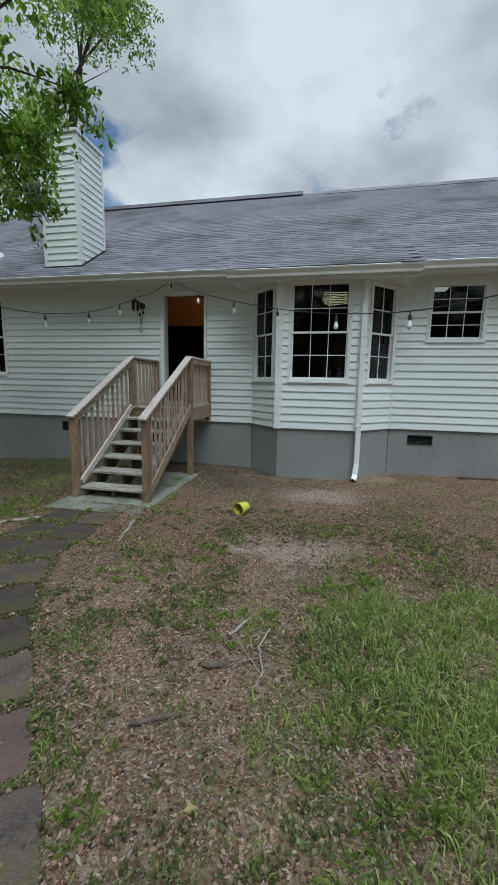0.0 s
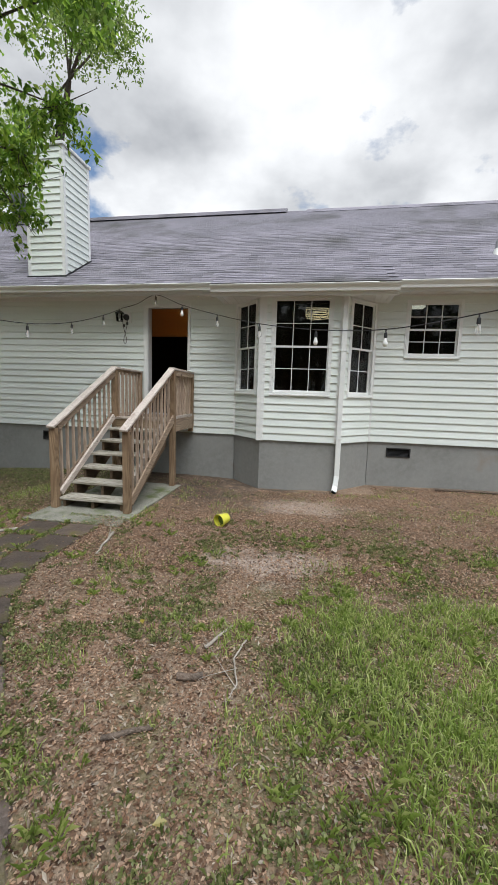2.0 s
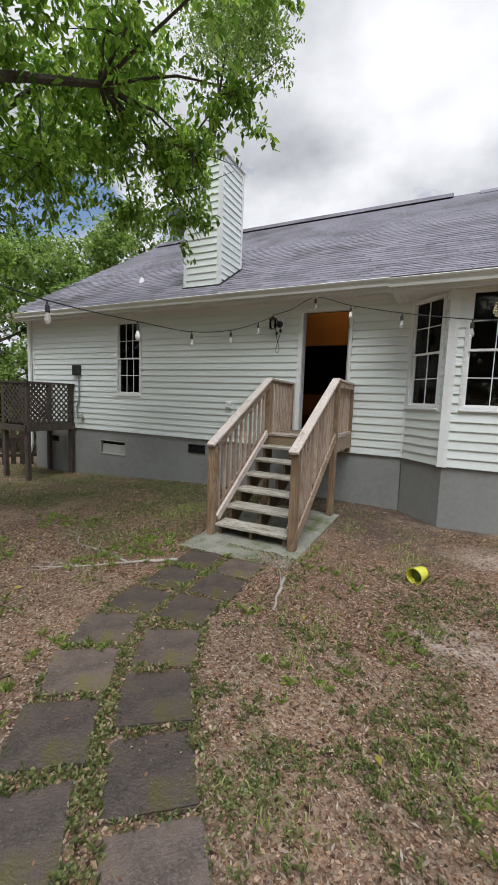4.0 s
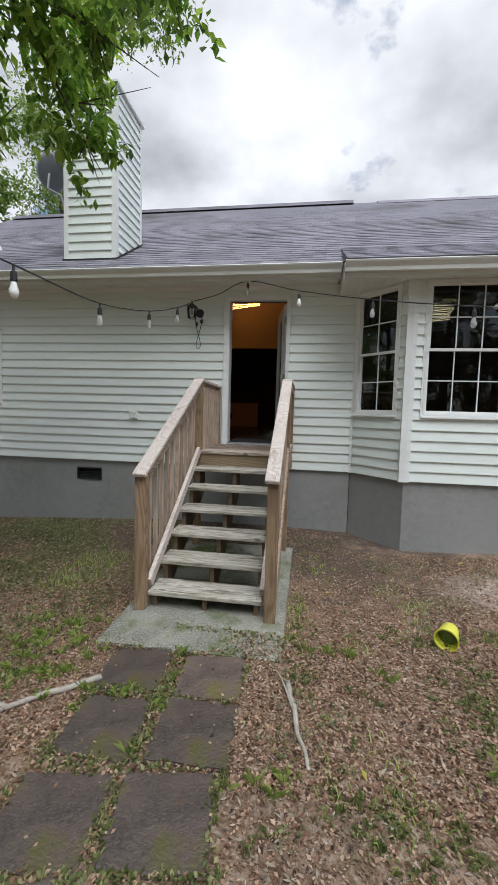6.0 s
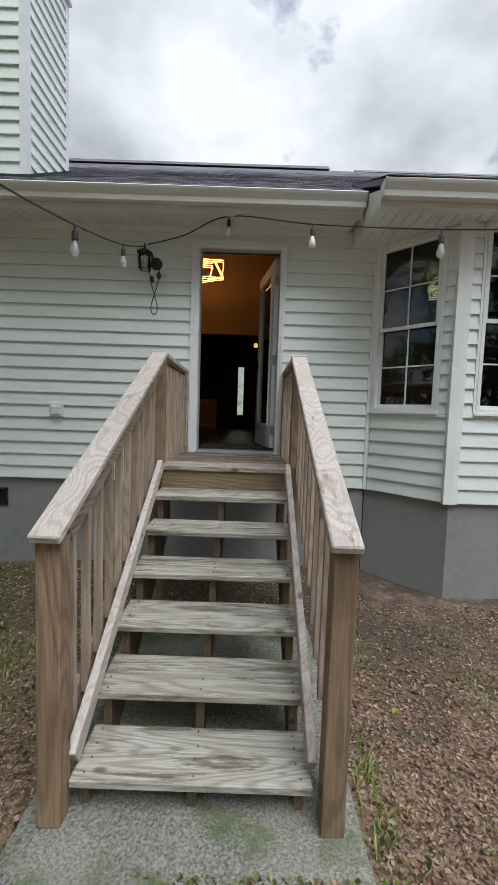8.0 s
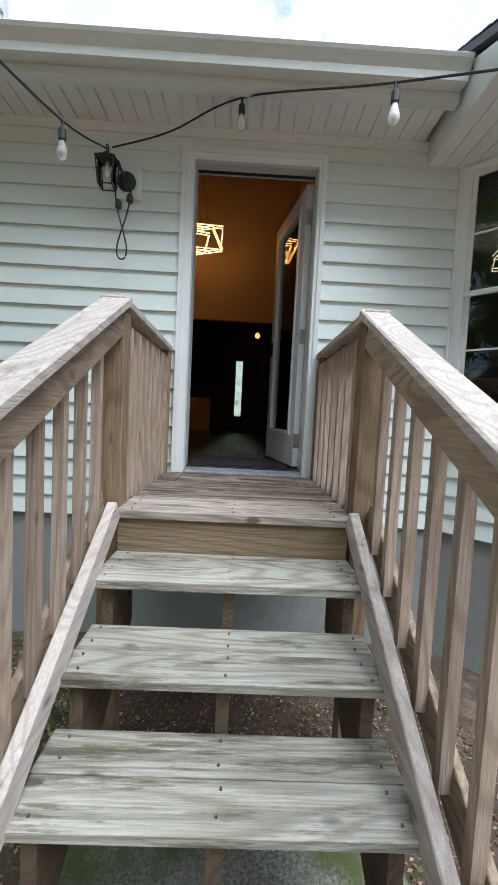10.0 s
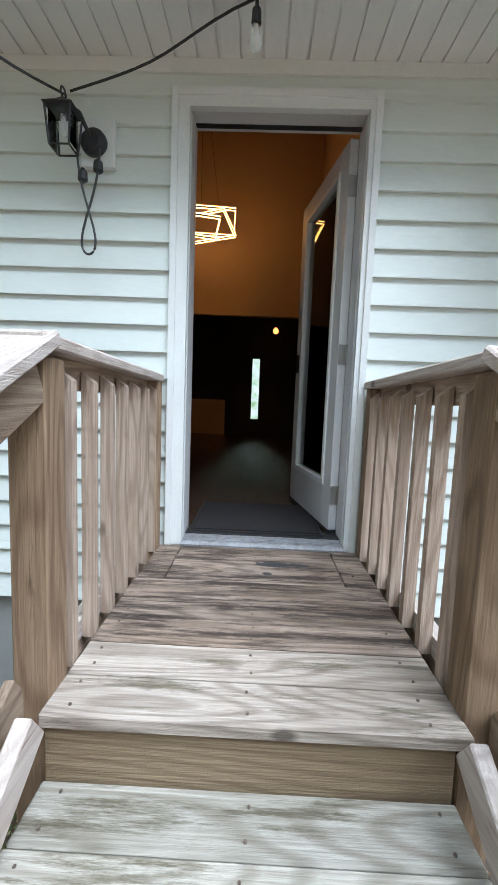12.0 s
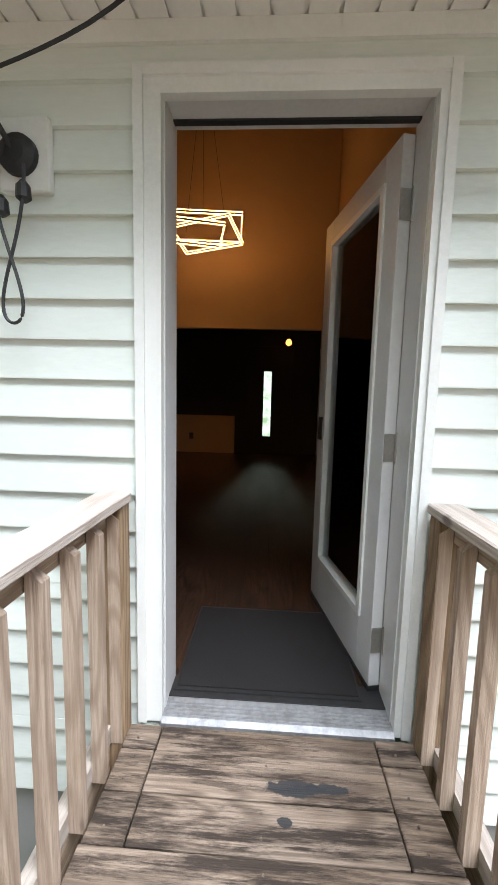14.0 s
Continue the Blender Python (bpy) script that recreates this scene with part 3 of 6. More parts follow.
hole_bf = (BWIN[0] - BX[1], BWIN[1] - BX[1], BWIN[2], BWIN[3])
for nm, f, h in (("wall_bay_west", bayl, hole_bl), ("wall_bay_front", bayf, hole_bf), ("wall_bay_east", bayr, hole_br)):
    wb = wall(nm, f, 0, f.length, SILL, BSOFF, [h], "white vinyl siding of the bay window", M_TRIM, 0.1)
    clad(wb, f, 0.045, f.length - 0.045, SILL, BSOFF - 0.02, [grow(h)])
window("window_1", main, *hole_w1, 3, "white double-hung window with grilles, dark inside")
window("window_2", main, *hole_wr, 3, "white kitchen window with grilles, lit inside")
window("window_3", bayl, *hole_bl, 2, "narrow white bay window with grilles", top=0.012)
window("window_4", bayf, *hole_bf, 3, "white bay window with grilles reflecting trees", top=0.012)
window("window_5", bayr, *hole_br, 2, "narrow white bay window with grilles", top=0.012)

# corner posts and channels
def trim(name, bm, label):
    return tagged(link(name, bm, M_TRIM), label, "trim", kind="structure")


for x, y, w in ((BX[1], BY, 0.062), (BX[2], BY, 0.062)):
    bm = prism([(x - w, y + 0.02), (x - w, y - 0.022), (x + w * 0.2, y - 0.026), (x + w, y - 0.022), (x + w, y + 0.02)], "z", SILL - 0.01, BSOFF)
    trim("corner_trim", bm, "white vinyl corner post of the bay")
for x in (BX[0], BX[3]):
    trim("corner_trim", boxbm(x - 0.02, WY - 0.03, SILL - 0.005, x + 0.02, WY + 0.01, SOFF - 0.03), "white vinyl inside corner channel")
trim("corner_trim", boxbm(LEFT - 0.03, WY - 0.03, SILL - 0.01, LEFT + 0.06, WY + 0.08, SOFF), "white vinyl corner post of the house")
bm = boxbm(LEFT, WY - 0.024, SOFF - 0.06, BX[0] - 0.2, WY - 0.002, SOFF)
trim("frieze_trim", bm, "white trim under the soffit")

# foundation
fnd = bmesh.new()
VENTS = [(-8.08, -7.30, 0.12, 0.45), (-5.59, -5.18, 0.365, 0.552), (1.366, 1.784, 0.406, 0.573), (-9.88, -9.5, 0.29, 0.43)]
fh = [(U(a), U(b), c, d) for a, b, c, d in VENTS]
zs = sorted({GZ - 0.7, SILL, *[z for h in fh for z in h[2:]]})
for a, b in zip(zs, zs[1:]):
    for s, e in holes_split(0.03, main.length, a, b, fh + [(U(BX[0]), U(BX[3]), -1, 1)]):
        main.box(fnd, s, e, a, b, -0.22, -0.012)
for f in (bayl, bayf, bayr):
    f.box(fnd, 0.0, f.length, GZ - 0.7, SILL, -0.15, -0.012)
tagged(link("foundation", fnd, M_FOUND), "grey painted masonry foundation wall", "foundation", kind="structure")


def vent(v, closed=False):
    t = thing("foundation_vent", "pale boarded-over crawl space opening" if closed else "black louvred crawl space vent in the foundation", "vent")
    x0, x1, z0, z1 = v
    bm = bmesh.new()
    for a, b, c, d in ((x0, x0 + 0.02, z0, z1), (x1 - 0.02, x1, z0, z1), (x0, x1, z0, z0 + 0.02), (x0, x1, z1 - 0.02, z1)):
        box(bm, a, WY + 0.0, c, b, WY + 0.06, d)
    part("frame", bm, M_PLY if closed else M_BLACK, t)
    # Added near-black sheet stands in for the dark crawl space behind.
    part("shade_sheet", boxbm(x0, WY + 0.10, z0, x1, WY + 0.12, z1), M_DARK, t)
    if closed:
        part("board", boxbm(x0 + 0.05, WY + 0.03, z0 + 0.0, x1 - 0.05, WY + 0.06, z0 + (z1 - z0) * 0.72), M_PLY, t)
    else:
        n = 5
        for i in range(n):
            z = z0 + 0.03 + (z1 - z0 - 0.06) * (i + 0.5) / n
            part("slat", boxbm(x0 + 0.02, -0.02, -0.004, x1 - 0.02, 0.02, 0.004, m=Matrix.Translation((0, WY + 0.045, z)) @ Matrix.Rotation(0.6, 4, "X")), M_BLACK, t)


vent(VENTS[0], True)
for v in VENTS[1:]:
    vent(v)

# ---- the roof ----
SL = 0.621
EY, EZ = 6.95, 3.355
RY, RZ = 12.6, 6.86
RX0, RX1 = -10.65, 7.3
BEY = 6.47
BEX0, BEX1 = -1.70, 1.22
rz = lambda y: EZ + (y - EY) * SL


def roof():
    t = thing("roof", "dark grey asphalt shingle gable roof", "roof")
    t["kind"] = "structure"
    k = 0.06
    bm = prism([(EY, rz(EY) - k), (EY, rz(EY)), (RY, RZ + 0.02), (2 * RY - EY, rz(EY)), (2 * RY - EY, rz(EY) - k), (RY, RZ - k)], "x", RX0, RX1)
    part("deck", bm, M_SHINGLE, t)
    bm = prism([(BEY, 3.155), (BEY, 3.205), (7.6, rz(7.6) + 0.012), (7.6, rz(7.6) - 0.03)], "x", BEX0, BEX1)
    part("bay_deck", bm, M_SHINGLE, t)
    for a, b, h in ((RX0 + 0.05, -1.12, 0.11), (-0.53, RX1 - 0.1, 0.05)):
        bm = prism([(RY - 0.26, RZ - 0.16 + h * 0.6), (RY - 0.02, RZ + h * 0.9), (RY, RZ + h), (RY + 0.02, RZ + h * 0.9), (RY + 0.26, RZ - 0.16 + h * 0.6), (RY, RZ - 0.02)], "x", a, b)
        part("ridge_vent", bm, M_SHINGLE, t, "shingled ridge vent")
    return t


ROOF = roof()


def gables():
    bm = bmesh.new()
    for x in (LEFT, RIGHT - 0.12):
        b2 = prism([(WY, SILL), (2 * RY - WY, SILL), (2 * RY - WY, rz(WY) - 0.07), (RY, RZ - 0.08), (WY, rz(WY) - 0.07)], "x", x, x + 0.12)
        me = bpy.data.meshes.new("tmp")
        b2.to_mesh(me)
        bm.from_mesh(me)
        b2.free()
    box(bm, LEFT, 2 * RY - WY - 0.14, GZ - 0.2, RIGHT, 2 * RY - WY, 3.5)
    box(bm, LEFT, WY + 0.25, GZ - 0.7, LEFT + 0.14, 2 * RY - WY, SILL)
    tagged(link("wall_gable", bm, M_SIDING), "white siding end walls of the house", "wall", kind="structure")


gables()

# soffit, fascia, gutter
def soffit(name, x0, x1, y0, y1, z):
    bm = bmesh.new()
    x = x0
    while x < x1 - 0.01:
        w = min(0.098, x1 - x)
        box(bm, x, y0, z, x + w - 0.011, y1, z + 0.016)
        box(bm, x + w - 0.011, y0, z + 0.010, x + w, y1, z + 0.016)
        x += w
    return tagged(link(name, bm, M_SOFFIT), "white grooved vinyl soffit under the eave", "soffit", kind="structure")


soffit("soffit_main", RX0 + 0.02, BEX0 - 0.03, 7.06, WY - 0.005, SOFF)
soffit("soffit_right", BEX1 + 0.03, RX1 - 0.02, 7.06, WY - 0.005, SOFF)
soffit("soffit_bay", BEX0, BEX1, 6.60, WY - 0.005, BSOFF)


def gutter(x0, x1, y, z, group):
    """y: the front lip; z: the top."""
    g = thing("gutter", "white aluminium gutter along the eave", "gutter", group)
    out = [(y, z), (y - 0.012, z - 0.012), (y - 0.004, z - 0.03), (y + 0.03, z - 0.075), (y + 0.035, z - 0.115), (y + 0.11, z - 0.115), (y + 0.11, z - 0.105), (y + 0.042, z - 0.105), (y + 0.038, z - 0.07), (y + 0.008, z - 0.02), (y + 0.008, z)]
    part("trough", prism(out, "x", x0, x1), M_GUTTER, g)
    for x in (x0, x1):
        part("end_cap", prism(out[:6] + [(y + 0.11, z)], "x", x - 0.004, x + 0.004), M_GUTTER, g)
    part("fascia", boxbm(x0, y + 0.112, z - 0.16, x1, y + 0.14, z + 0.0), M_GUTTER, g)
    part("fascia_lip", boxbm(x0, y + 0.10, z - 0.165, x1, y + 0.175, z - 0.1605), M_GUTTER, g)
    return g


gutter(RX0, BEX0 - 0.02, 6.92, 3.35, "gutters")
gutter(BEX1 + 0.02, RX1, 6.92, 3.35, "gutters")
gutter(BEX0 - 0.01, BEX1 + 0.01, 6.45, 3.20, "gutters")
# cheeks closing the lowered eave
for x in (BEX0, BEX1 - 0.02):
    bm = prism([(6.595, BSOFF - 0.004), (6.56, 3.17), (7.16, rz(7.16) - 0.05), (WY - 0.01, rz(7.16) - 0.05), (WY - 0.01, BSOFF - 0.004)], "x", x, x + 0.02)
    trim("eave_cheek", bm, "white return of the bay eave")


def downspout(x, y, ztop, name_label):
    d = thing("downspout", name_label, "downspout")
    w = 0.04
    pts = [(x, y, ztop), (x + 0.01, y, 0.12), (x - 0.01, y - 0.04, -0.06), (x - 0.03, y - 0.14, -0.13)]
    for i, (a, b) in enumerate(zip(pts, pts[1:])):
        part("pipe" if i == 0 else "elbow", beam(a, b, 0.085 if i == 0 else 0.088, 0.06, 0.008, up=(0, 1, 0.01)), M_TRIM, d)
    # Solid near-black block paints the dark inside of the pipe end.
    part("mouth_shade", beam(pts[-1], (pts[-1][0] - 0.002, pts[-1][1] - 0.006, pts[-1][2] - 0.003), 0.074, 0.048, 0, up=(0, 1, 0.01)), M_DARK, d)
    for z in (0.75, 2.2):
        part("strap", boxbm(x - 0.05, y - 0.036, z, x + 0.055, y + 0.04, z + 0.02), M_TRIM, d)


downspout(0.47, 6.79, BSOFF + 0.02, "white square downspout with bottom elbow beside the bay")
downspout(LEFT - 0.02, 7.36, 3.26, "white downspout at the house corner")


def chimney():
    c = thing("chimney", "white siding clad chimney chase on the roof", "chimney")
    x0, x1, y0, y1, zt = -5.72, -4.935, 7.41, 8.25, 6.09
    part("core", boxbm(x0 + 0.02, y0 + 0.02, 3.2, x1 - 0.02, y1 - 0.02, zt - 0.01), M_TRIM, c)
    for f, z0 in ((Face(x0, y0, x1, y0), rz(y0)), (Face(x1, y0, x1, y1), rz(y0)), (Face(x0, y1, x0, y0), rz(y0))):
        clad(c, f, 0.05, f.length - 0.05, z0 + 0.01, zt - 0.07, [])
    for x, y in ((x0, y0), (x1, y0), (x0, y1), (x1, y1)):
        sx, sy = (1 if x == x0 else -1), (1 if y == y0 else -1)
        bm = bmesh.new()
        box(bm, *sorted2(x - sx * 0.02, y - sy * 0.02, rz(y) - 0.02 if y == y0 else rz(y0), x + sx * 0.055, y + sy * 0.055, zt - 0.02))
        part("corner_post", bm, M_TRIM, c)
    part("cap", boxbm(x0 - 0.05, y0 - 0.05, zt - 0.06, x1 + 0.05, y1 + 0.05, zt, bevel=0.008), M_TRIM, c, "white metal cap")
    bm = prism([(y0 - 0.03, rz(y0 - 0.03) - 0.01), (y1 + 0.02, rz(y1 + 0.02) - 0.01), (y1 + 0.02, rz(y1 + 0.02) + 0.035), (y0 - 0.03, rz(y0 - 0.03) + 0.035)], "x", x0 - 0.04, x1 + 0.04)
    part("flashing", bm, M_BLACK, c)


def sorted2(x0, y0, z0, x1, y1, z1):
    return min(x0, x1), min(y0, y1), z0, max(x0, x1), max(y0, y1), z1


chimney()

# ---- the door ----
def door_set():
    fr = thing("door_frame", "white painted door casing with worn left foot", "door frame")
    fr["kind"] = "structure"
    cx0, cx1, ct = -3.298, -2.354, 3.106
    for a, b in ((cx0, DX0 + 0.002), (DX1 - 0.002, cx1)):
        part("casing", boxbm(a, WY - 0.032, FLOORZ - 0.02, b, WY + 0.002, DTOP - 0.02), M_TRIM, fr)
        e = a if a == cx0 else b - 0.03
        part("casing_band", boxbm(e, WY - 0.043, FLOORZ - 0.02, e + 0.03, WY - 0.0325, ct), M_TRIM, fr)
    part("head_casing", boxbm(cx0, WY - 0.032, DTOP - 0.02, cx1, WY + 0.002, ct), M_TRIM, fr)
    part("casing_band", boxbm(cx0 + 0.031, WY - 0.043, ct - 0.03, cx1 - 0.031, WY - 0.0325, ct), M_TRIM, fr)
    for a, b in ((DX0 - 0.02, DX0 + 0.006), (DX1 - 0.006, DX1 + 0.02)):
        part("jamb", boxbm(a, WY + 0.003, FLOORZ, b, WY + 0.155, DTOP), M_DOOR, fr)
    part("head_jamb", boxbm(DX0 - 0.02, WY + 0.003, DTOP - 0.006, DX1 + 0.02, WY + 0.155, DTOP + 0.02), M_DOOR, fr)
    part("stop", boxbm(DX0 + 0.007, WY + 0.10, DTOP - 0.013, DX1 - 0.007, WY + 0.125, DTOP - 0.0065), M_BLACK, fr, "dark weather strip")
    th = thing("threshold", "dirty aluminium door threshold", "threshold")
    th["kind"] = "structure"
    out = [(WY - 0.05, 0.99), (WY - 0.05, 1.004), (WY - 0.03, 1.014), (WY + 0.04, 1.026), (WY + 0.05, 1.026), (WY + 0.05, 0.99)]
    part("sill", prism(out, "x", DX0 + 0.002, DX1 - 0.002), M_METAL, th)
    for y in (WY - 0.02, WY - 0.006, WY + 0.008, WY + 0.022):
        part("groove", boxbm(DX0 + 0.01, y, 1.008, DX1 - 0.01, y + 0.005, 1.0185 + (y - WY + 0.02) * 0.17), M_METAL, th)
    part("sweep", boxbm(DX0 + 0.002, WY + 0.051, 0.99, DX1 - 0.002, WY + 0.1605, 1.03), M_BLACK, th, "black rubber sweep seat")
    # the leaf, open inwards
    hx, hy = DX1 - 0.03, WY + 0.14
    m = Matrix.Translation((hx, hy, 0)) @ Matrix.Rotation(radians(101), 4, "Z")
    d = thing("door_1", "grey-white full-lite door standing open inwards", "door")
    d["kind"] = "structure"
    z0, z1, w, t = 1.05, 3.02, 0.765, 0.022
    st = 0.115
    bot = 0.24
    for nm, a, b, c, e in (("stile", 0, st, z0, z1), ("stile", w - st, w, z0, z1), ("rail", st, w - st, z1 - st, z1), ("rail", st, w - st, z0, z0 + bot)):
        part(nm, boxbm(a, -t, c, b, t, e, m=m, bevel=0.002), M_DOOR, d)
    bm = bmesh.new()
    for a, b, c, e in ((st - 0.012, st + 0.014, z0 + bot, z1 - st), (w - st - 0.014, w - st + 0.012, z0 + bot, z1 - st), (st - 0.012, w - st + 0.012, z1 - st - 0.014, z1 - st + 0.012), (st - 0.012, w - st + 0.012, z0 + bot - 0.012, z0 + bot + 0.014)):
        box(bm, a, -t - 0.009, c, b, t + 0.009, e, m=m)
    part("glazing_bead", bm, M_TRIM, d)
    part("pane", boxbm(st, -0.003, z0 + bot, w - st, 0.003, z1 - st, m=m), M_DGLASS, d)
    for z in (1.24, 1.98, 2.80):
        h = part("hinge", boxbm(-0.005, -0.020, z - 0.05, -0.0005, 0.021, z + 0.05, m=m), M_HINGE, d, "satin steel hinge")
        part("pin", lathe([(0.007, -0.055), (0.007, 0.055)], (0, 0, 0), 8, m=m @ Matrix.Translation((-0.010, -0.024, z))), M_HINGE, h)
    k = part("handle", boxbm(w - 0.085, -t - 0.012, 1.93, w - 0.045, t + 0.012, 2.05, m=m), M_BLACK, d, "black lever handle")
    part("lever", boxbm(w - 0.17, -t - 0.055, 1.97, w - 0.05, -t - 0.04, 1.99, m=m, bevel=0.003), M_BLACK, k)
    part("deadbolt", lathe([(0.028, 0), (0.026, 0.02)], (0, 0, 0), 14, m=m @ Matrix.Translation((w - 0.065, -t, 2.14)) @ Matrix.Rotation(radians(90), 4, "X")), M_BLACK, d)
    part("door_sweep", boxbm(0.0, -t - 0.004, z0 - 0.02, w, t + 0.004, z0 - 0.001, m=m), M_BLACK, d)


door_set()

# ---- the rooms behind ----
FZ = 1.03
FARY = 13.9


def interior():
    bm = bmesh.new()
    box(bm, LEFT + 0.15, WY + 0.161, FZ - 0.2, RIGHT - 0.15, FARY + 0.1, FZ - 0.02)
    fl = tagged(link("floor", bm, M_FLOOR), "dark brown glossy plank floor indoors", "floor", kind="structure")
    x = -5.4
    while x < -1.96:
        y = WY + 0.162
        while y < FARY:
            l = random.uniform(1.0, 1.5)
            part("plank", boxbm(x + 0.001, y, FZ - 0.0195, x + 0.149, min(y + l - 0.003, FARY), FZ), M_FLOOR, fl)
            y += l
        x += 0.15
    W = lambda n, *a, mat=M_TANWALL, lab="tan painted room wall": tagged(link(n, boxbm(*a), mat), lab, "wall", kind="structure")
    side = [(WY + 0.16, FZ - 0.02), (FARY, FZ - 0.02), (FARY, 5.6), (12.4, 6.5), (WY + 0.16, 3.35)]
    tagged(link("wall_room_west", prism(side, "x", -9.75, -9.6), M_TANWALL), "tan painted room wall", "wall", kind="structure")
    side = [(8.7, FZ - 0.02), (FARY, FZ - 0.02), (FARY, 5.6), (12.4, 6.5), (8.7, 4.05)]
    tagged(link("wall_room_east", prism(side, "x", -1.95, -1.85), M_TANWALL), "tan painted room wall", "wall", kind="structure")
    W("wall_kitchen_rear", -1.84, 11.2, FZ - 0.02, RIGHT - 0.15, 11.3, 3.6)
    W("wall_header", -9.59, 12.35, 3.17, -1.96, 12.45, 6.6, lab="tan wall above the wide opening")
    # The foyer surfaces below carry their shade as near-black colour.
    W("wall_front", -9.59, FARY, FZ - 0.02, -1.96, FARY + 0.12, 3.6, mat=M_FOYERSHADE, lab="front wall with the foyer's shade in its near-black colour")
    W("wall_foyer_west", -6.6, 12.5, FZ - 0.02, -6.5, FARY - 0.01, 3.44, mat=M_FOYERSHADE, lab="foyer wall with shade in its near-black colour")
    c = link("ceiling_foyer", boxbm(-9.59, 12.46, 3.45, -1.96, FARY, 3.55), M_FOYERSHADE)
    tagged(c, "low foyer ceiling with shade in its near-black colour", "ceiling", kind="structure")
    c = link("ceiling_vault", prism([(WY + 0.15, 3.34), (12.35, 6.55), (12.35, 6.62), (WY + 0.15, 3.42)], "x", -9.59, -1.96), M_TANWALL)
    tagged(c, "tan vaulted ceiling", "ceiling", kind="structure")
    c = link("ceiling_kitchen", boxbm(-1.84, WY + 0.15, 3.42, RIGHT - 0.15, 11.2, 3.5), M_TRIM)
    tagged(c, "flat white kitchen ceiling", "ceiling", kind="structure")
    hw = thing("half_wall", "tan half-height wall with an outlet", "half wall")
    hw["kind"] = "structure"
    part("panel", boxbm(-5.3, FARY - 0.16, FZ, -3.57, FARY - 0.02, FZ + 0.72), M_TANWALL, hw)
    part("outlet", boxbm(-4.44, FARY - 0.166, FZ + 0.26, -4.36, FARY - 0.1605, FZ + 0.38), M_BLACK, hw)
    fd = thing("front_door", "front door coloured near-black for shade, with a narrow lit glass strip", "door")
    fd["kind"] = "structure"
    # Leaf and casing take the same near-black shade colour as the foyer.
    part("leaf", boxbm(-3.35, FARY - 0.06, FZ + 0.01, -2.45, FARY - 0.015, FZ + 2.05, bevel=0.003), M_FOYERSHADE, fd)
    part("glass_strip", boxbm(-3.02, FARY - 0.064, 1.37, -2.87, FARY - 0.0605, 2.62), BACKGLOW, fd, "bright frosted glass strip with garden light")
    bm = bmesh.new()
    for a, b, c2, e in ((-3.46, -3.36, FZ, FZ + 2.13), (-2.44, -2.34, FZ, FZ + 2.13), (-3.46, -2.34, FZ + 2.06, FZ + 2.13)):
        box(bm, a, FARY - 0.05, c2, b, FARY - 0.012, e)
    part("casing", bm, M_FOYERSHADE, fd)
    mt = thing("doormat", "dark grey ribbed doormat inside the door", "doormat")
    part("rubber", boxbm(-3.20, WY + 0.075, FZ + 0.001, -2.49, 8.12, FZ + 0.008), M_BLACK, mt)
    part("surface", boxbm(-3.19, WY + 0.09, FZ + 0.0085, -2.50, 8.10, FZ + 0.014), M_MAT, mt)


def glow_mat():
    m, nt, b = nodes_of("daylit_glass")
    v = coords(nt)
    c = mixc(nt, noise_fac(nt, v, 5, 5, 0.6), (0.95, 1.0, 0.97), (0.35, 0.5, 0.28))
    nt.links.new(c, b.inputs["Base Color"])
    nt.links.new(c, b.inputs["Emission Color"])
    b.inputs["Emission Strength"].default_value = 0.5
    return m


BACKGLOW = glow_mat()
interior()


def led_loop(parent, c, w, h, tilt, turn, mat, bar=0.014):
    """One rectangular light ring hanging askew."""
    m = Matrix.Translation(c) @ Matrix.Rotation(turn, 4, "Z") @ Matrix.Rotation(tilt, 4, "X")
    ring = bmesh.new()
    lit = bmesh.new()
    for a, b, cc, d in ((-w / 2, w / 2, -h / 2, -h / 2 + bar), (-w / 2, w / 2, h / 2 - bar, h / 2), (-w / 2, -w / 2 + bar, -h / 2 + bar, h / 2 - bar), (w / 2 - bar, w / 2, -h / 2 + bar, h / 2 - bar)):
        box(ring, a, cc, -0.012, b, d, 0.014, m=m)
        box(lit, a + 0.003, cc + 0.003, -0.02, b - 0.003, d - 0.003, -0.0125, m=m)
        box(lit, a + 0.001, cc + 0.001, 0.0145, b - 0.001, d - 0.001, 0.03, m=m)
    r = part("ring", ring, M_BLACK, parent, "black metal light ring")
    part("diffuser", lit, mat, r, "glowing warm strip")


def pendant(c, top, mat, label, k=1.0):
    p = thing("pendant_light", label, "pendant light")
    x, y, z = c
    led_loop(p, (x - 0.12, y, z + 0.03), 0.82 * k, 0.40 * k, radians(-24), radians(6), mat)
    led_loop(p, (x - 0.10, y + 0.1, z - 0.02), 0.74 * k, 0.36 * k, radians(-30), radians(-24), mat)
    led_loop(p, (x - 0.17, y - 0.05, z - 0.05), 0.52 * k, 0.34 * k, radians(-20), radians(16), mat)
    for dx, dy in ((-0.35, 0.1), (0.15, 0.12), (-0.1, -0.12)):
        part("cable", tube(bmesh.new(), [(x + dx, y + dy, z + 0.02), (x - 0.1 + dx * 0.2, y + dy * 0.2, top)], 0.003, 5), M_BLACK, p)
    part("canopy", lathe([(0.07, 0), (0.07, 0.03)], (x - 0.1, y, top)), M_BLACK, p)


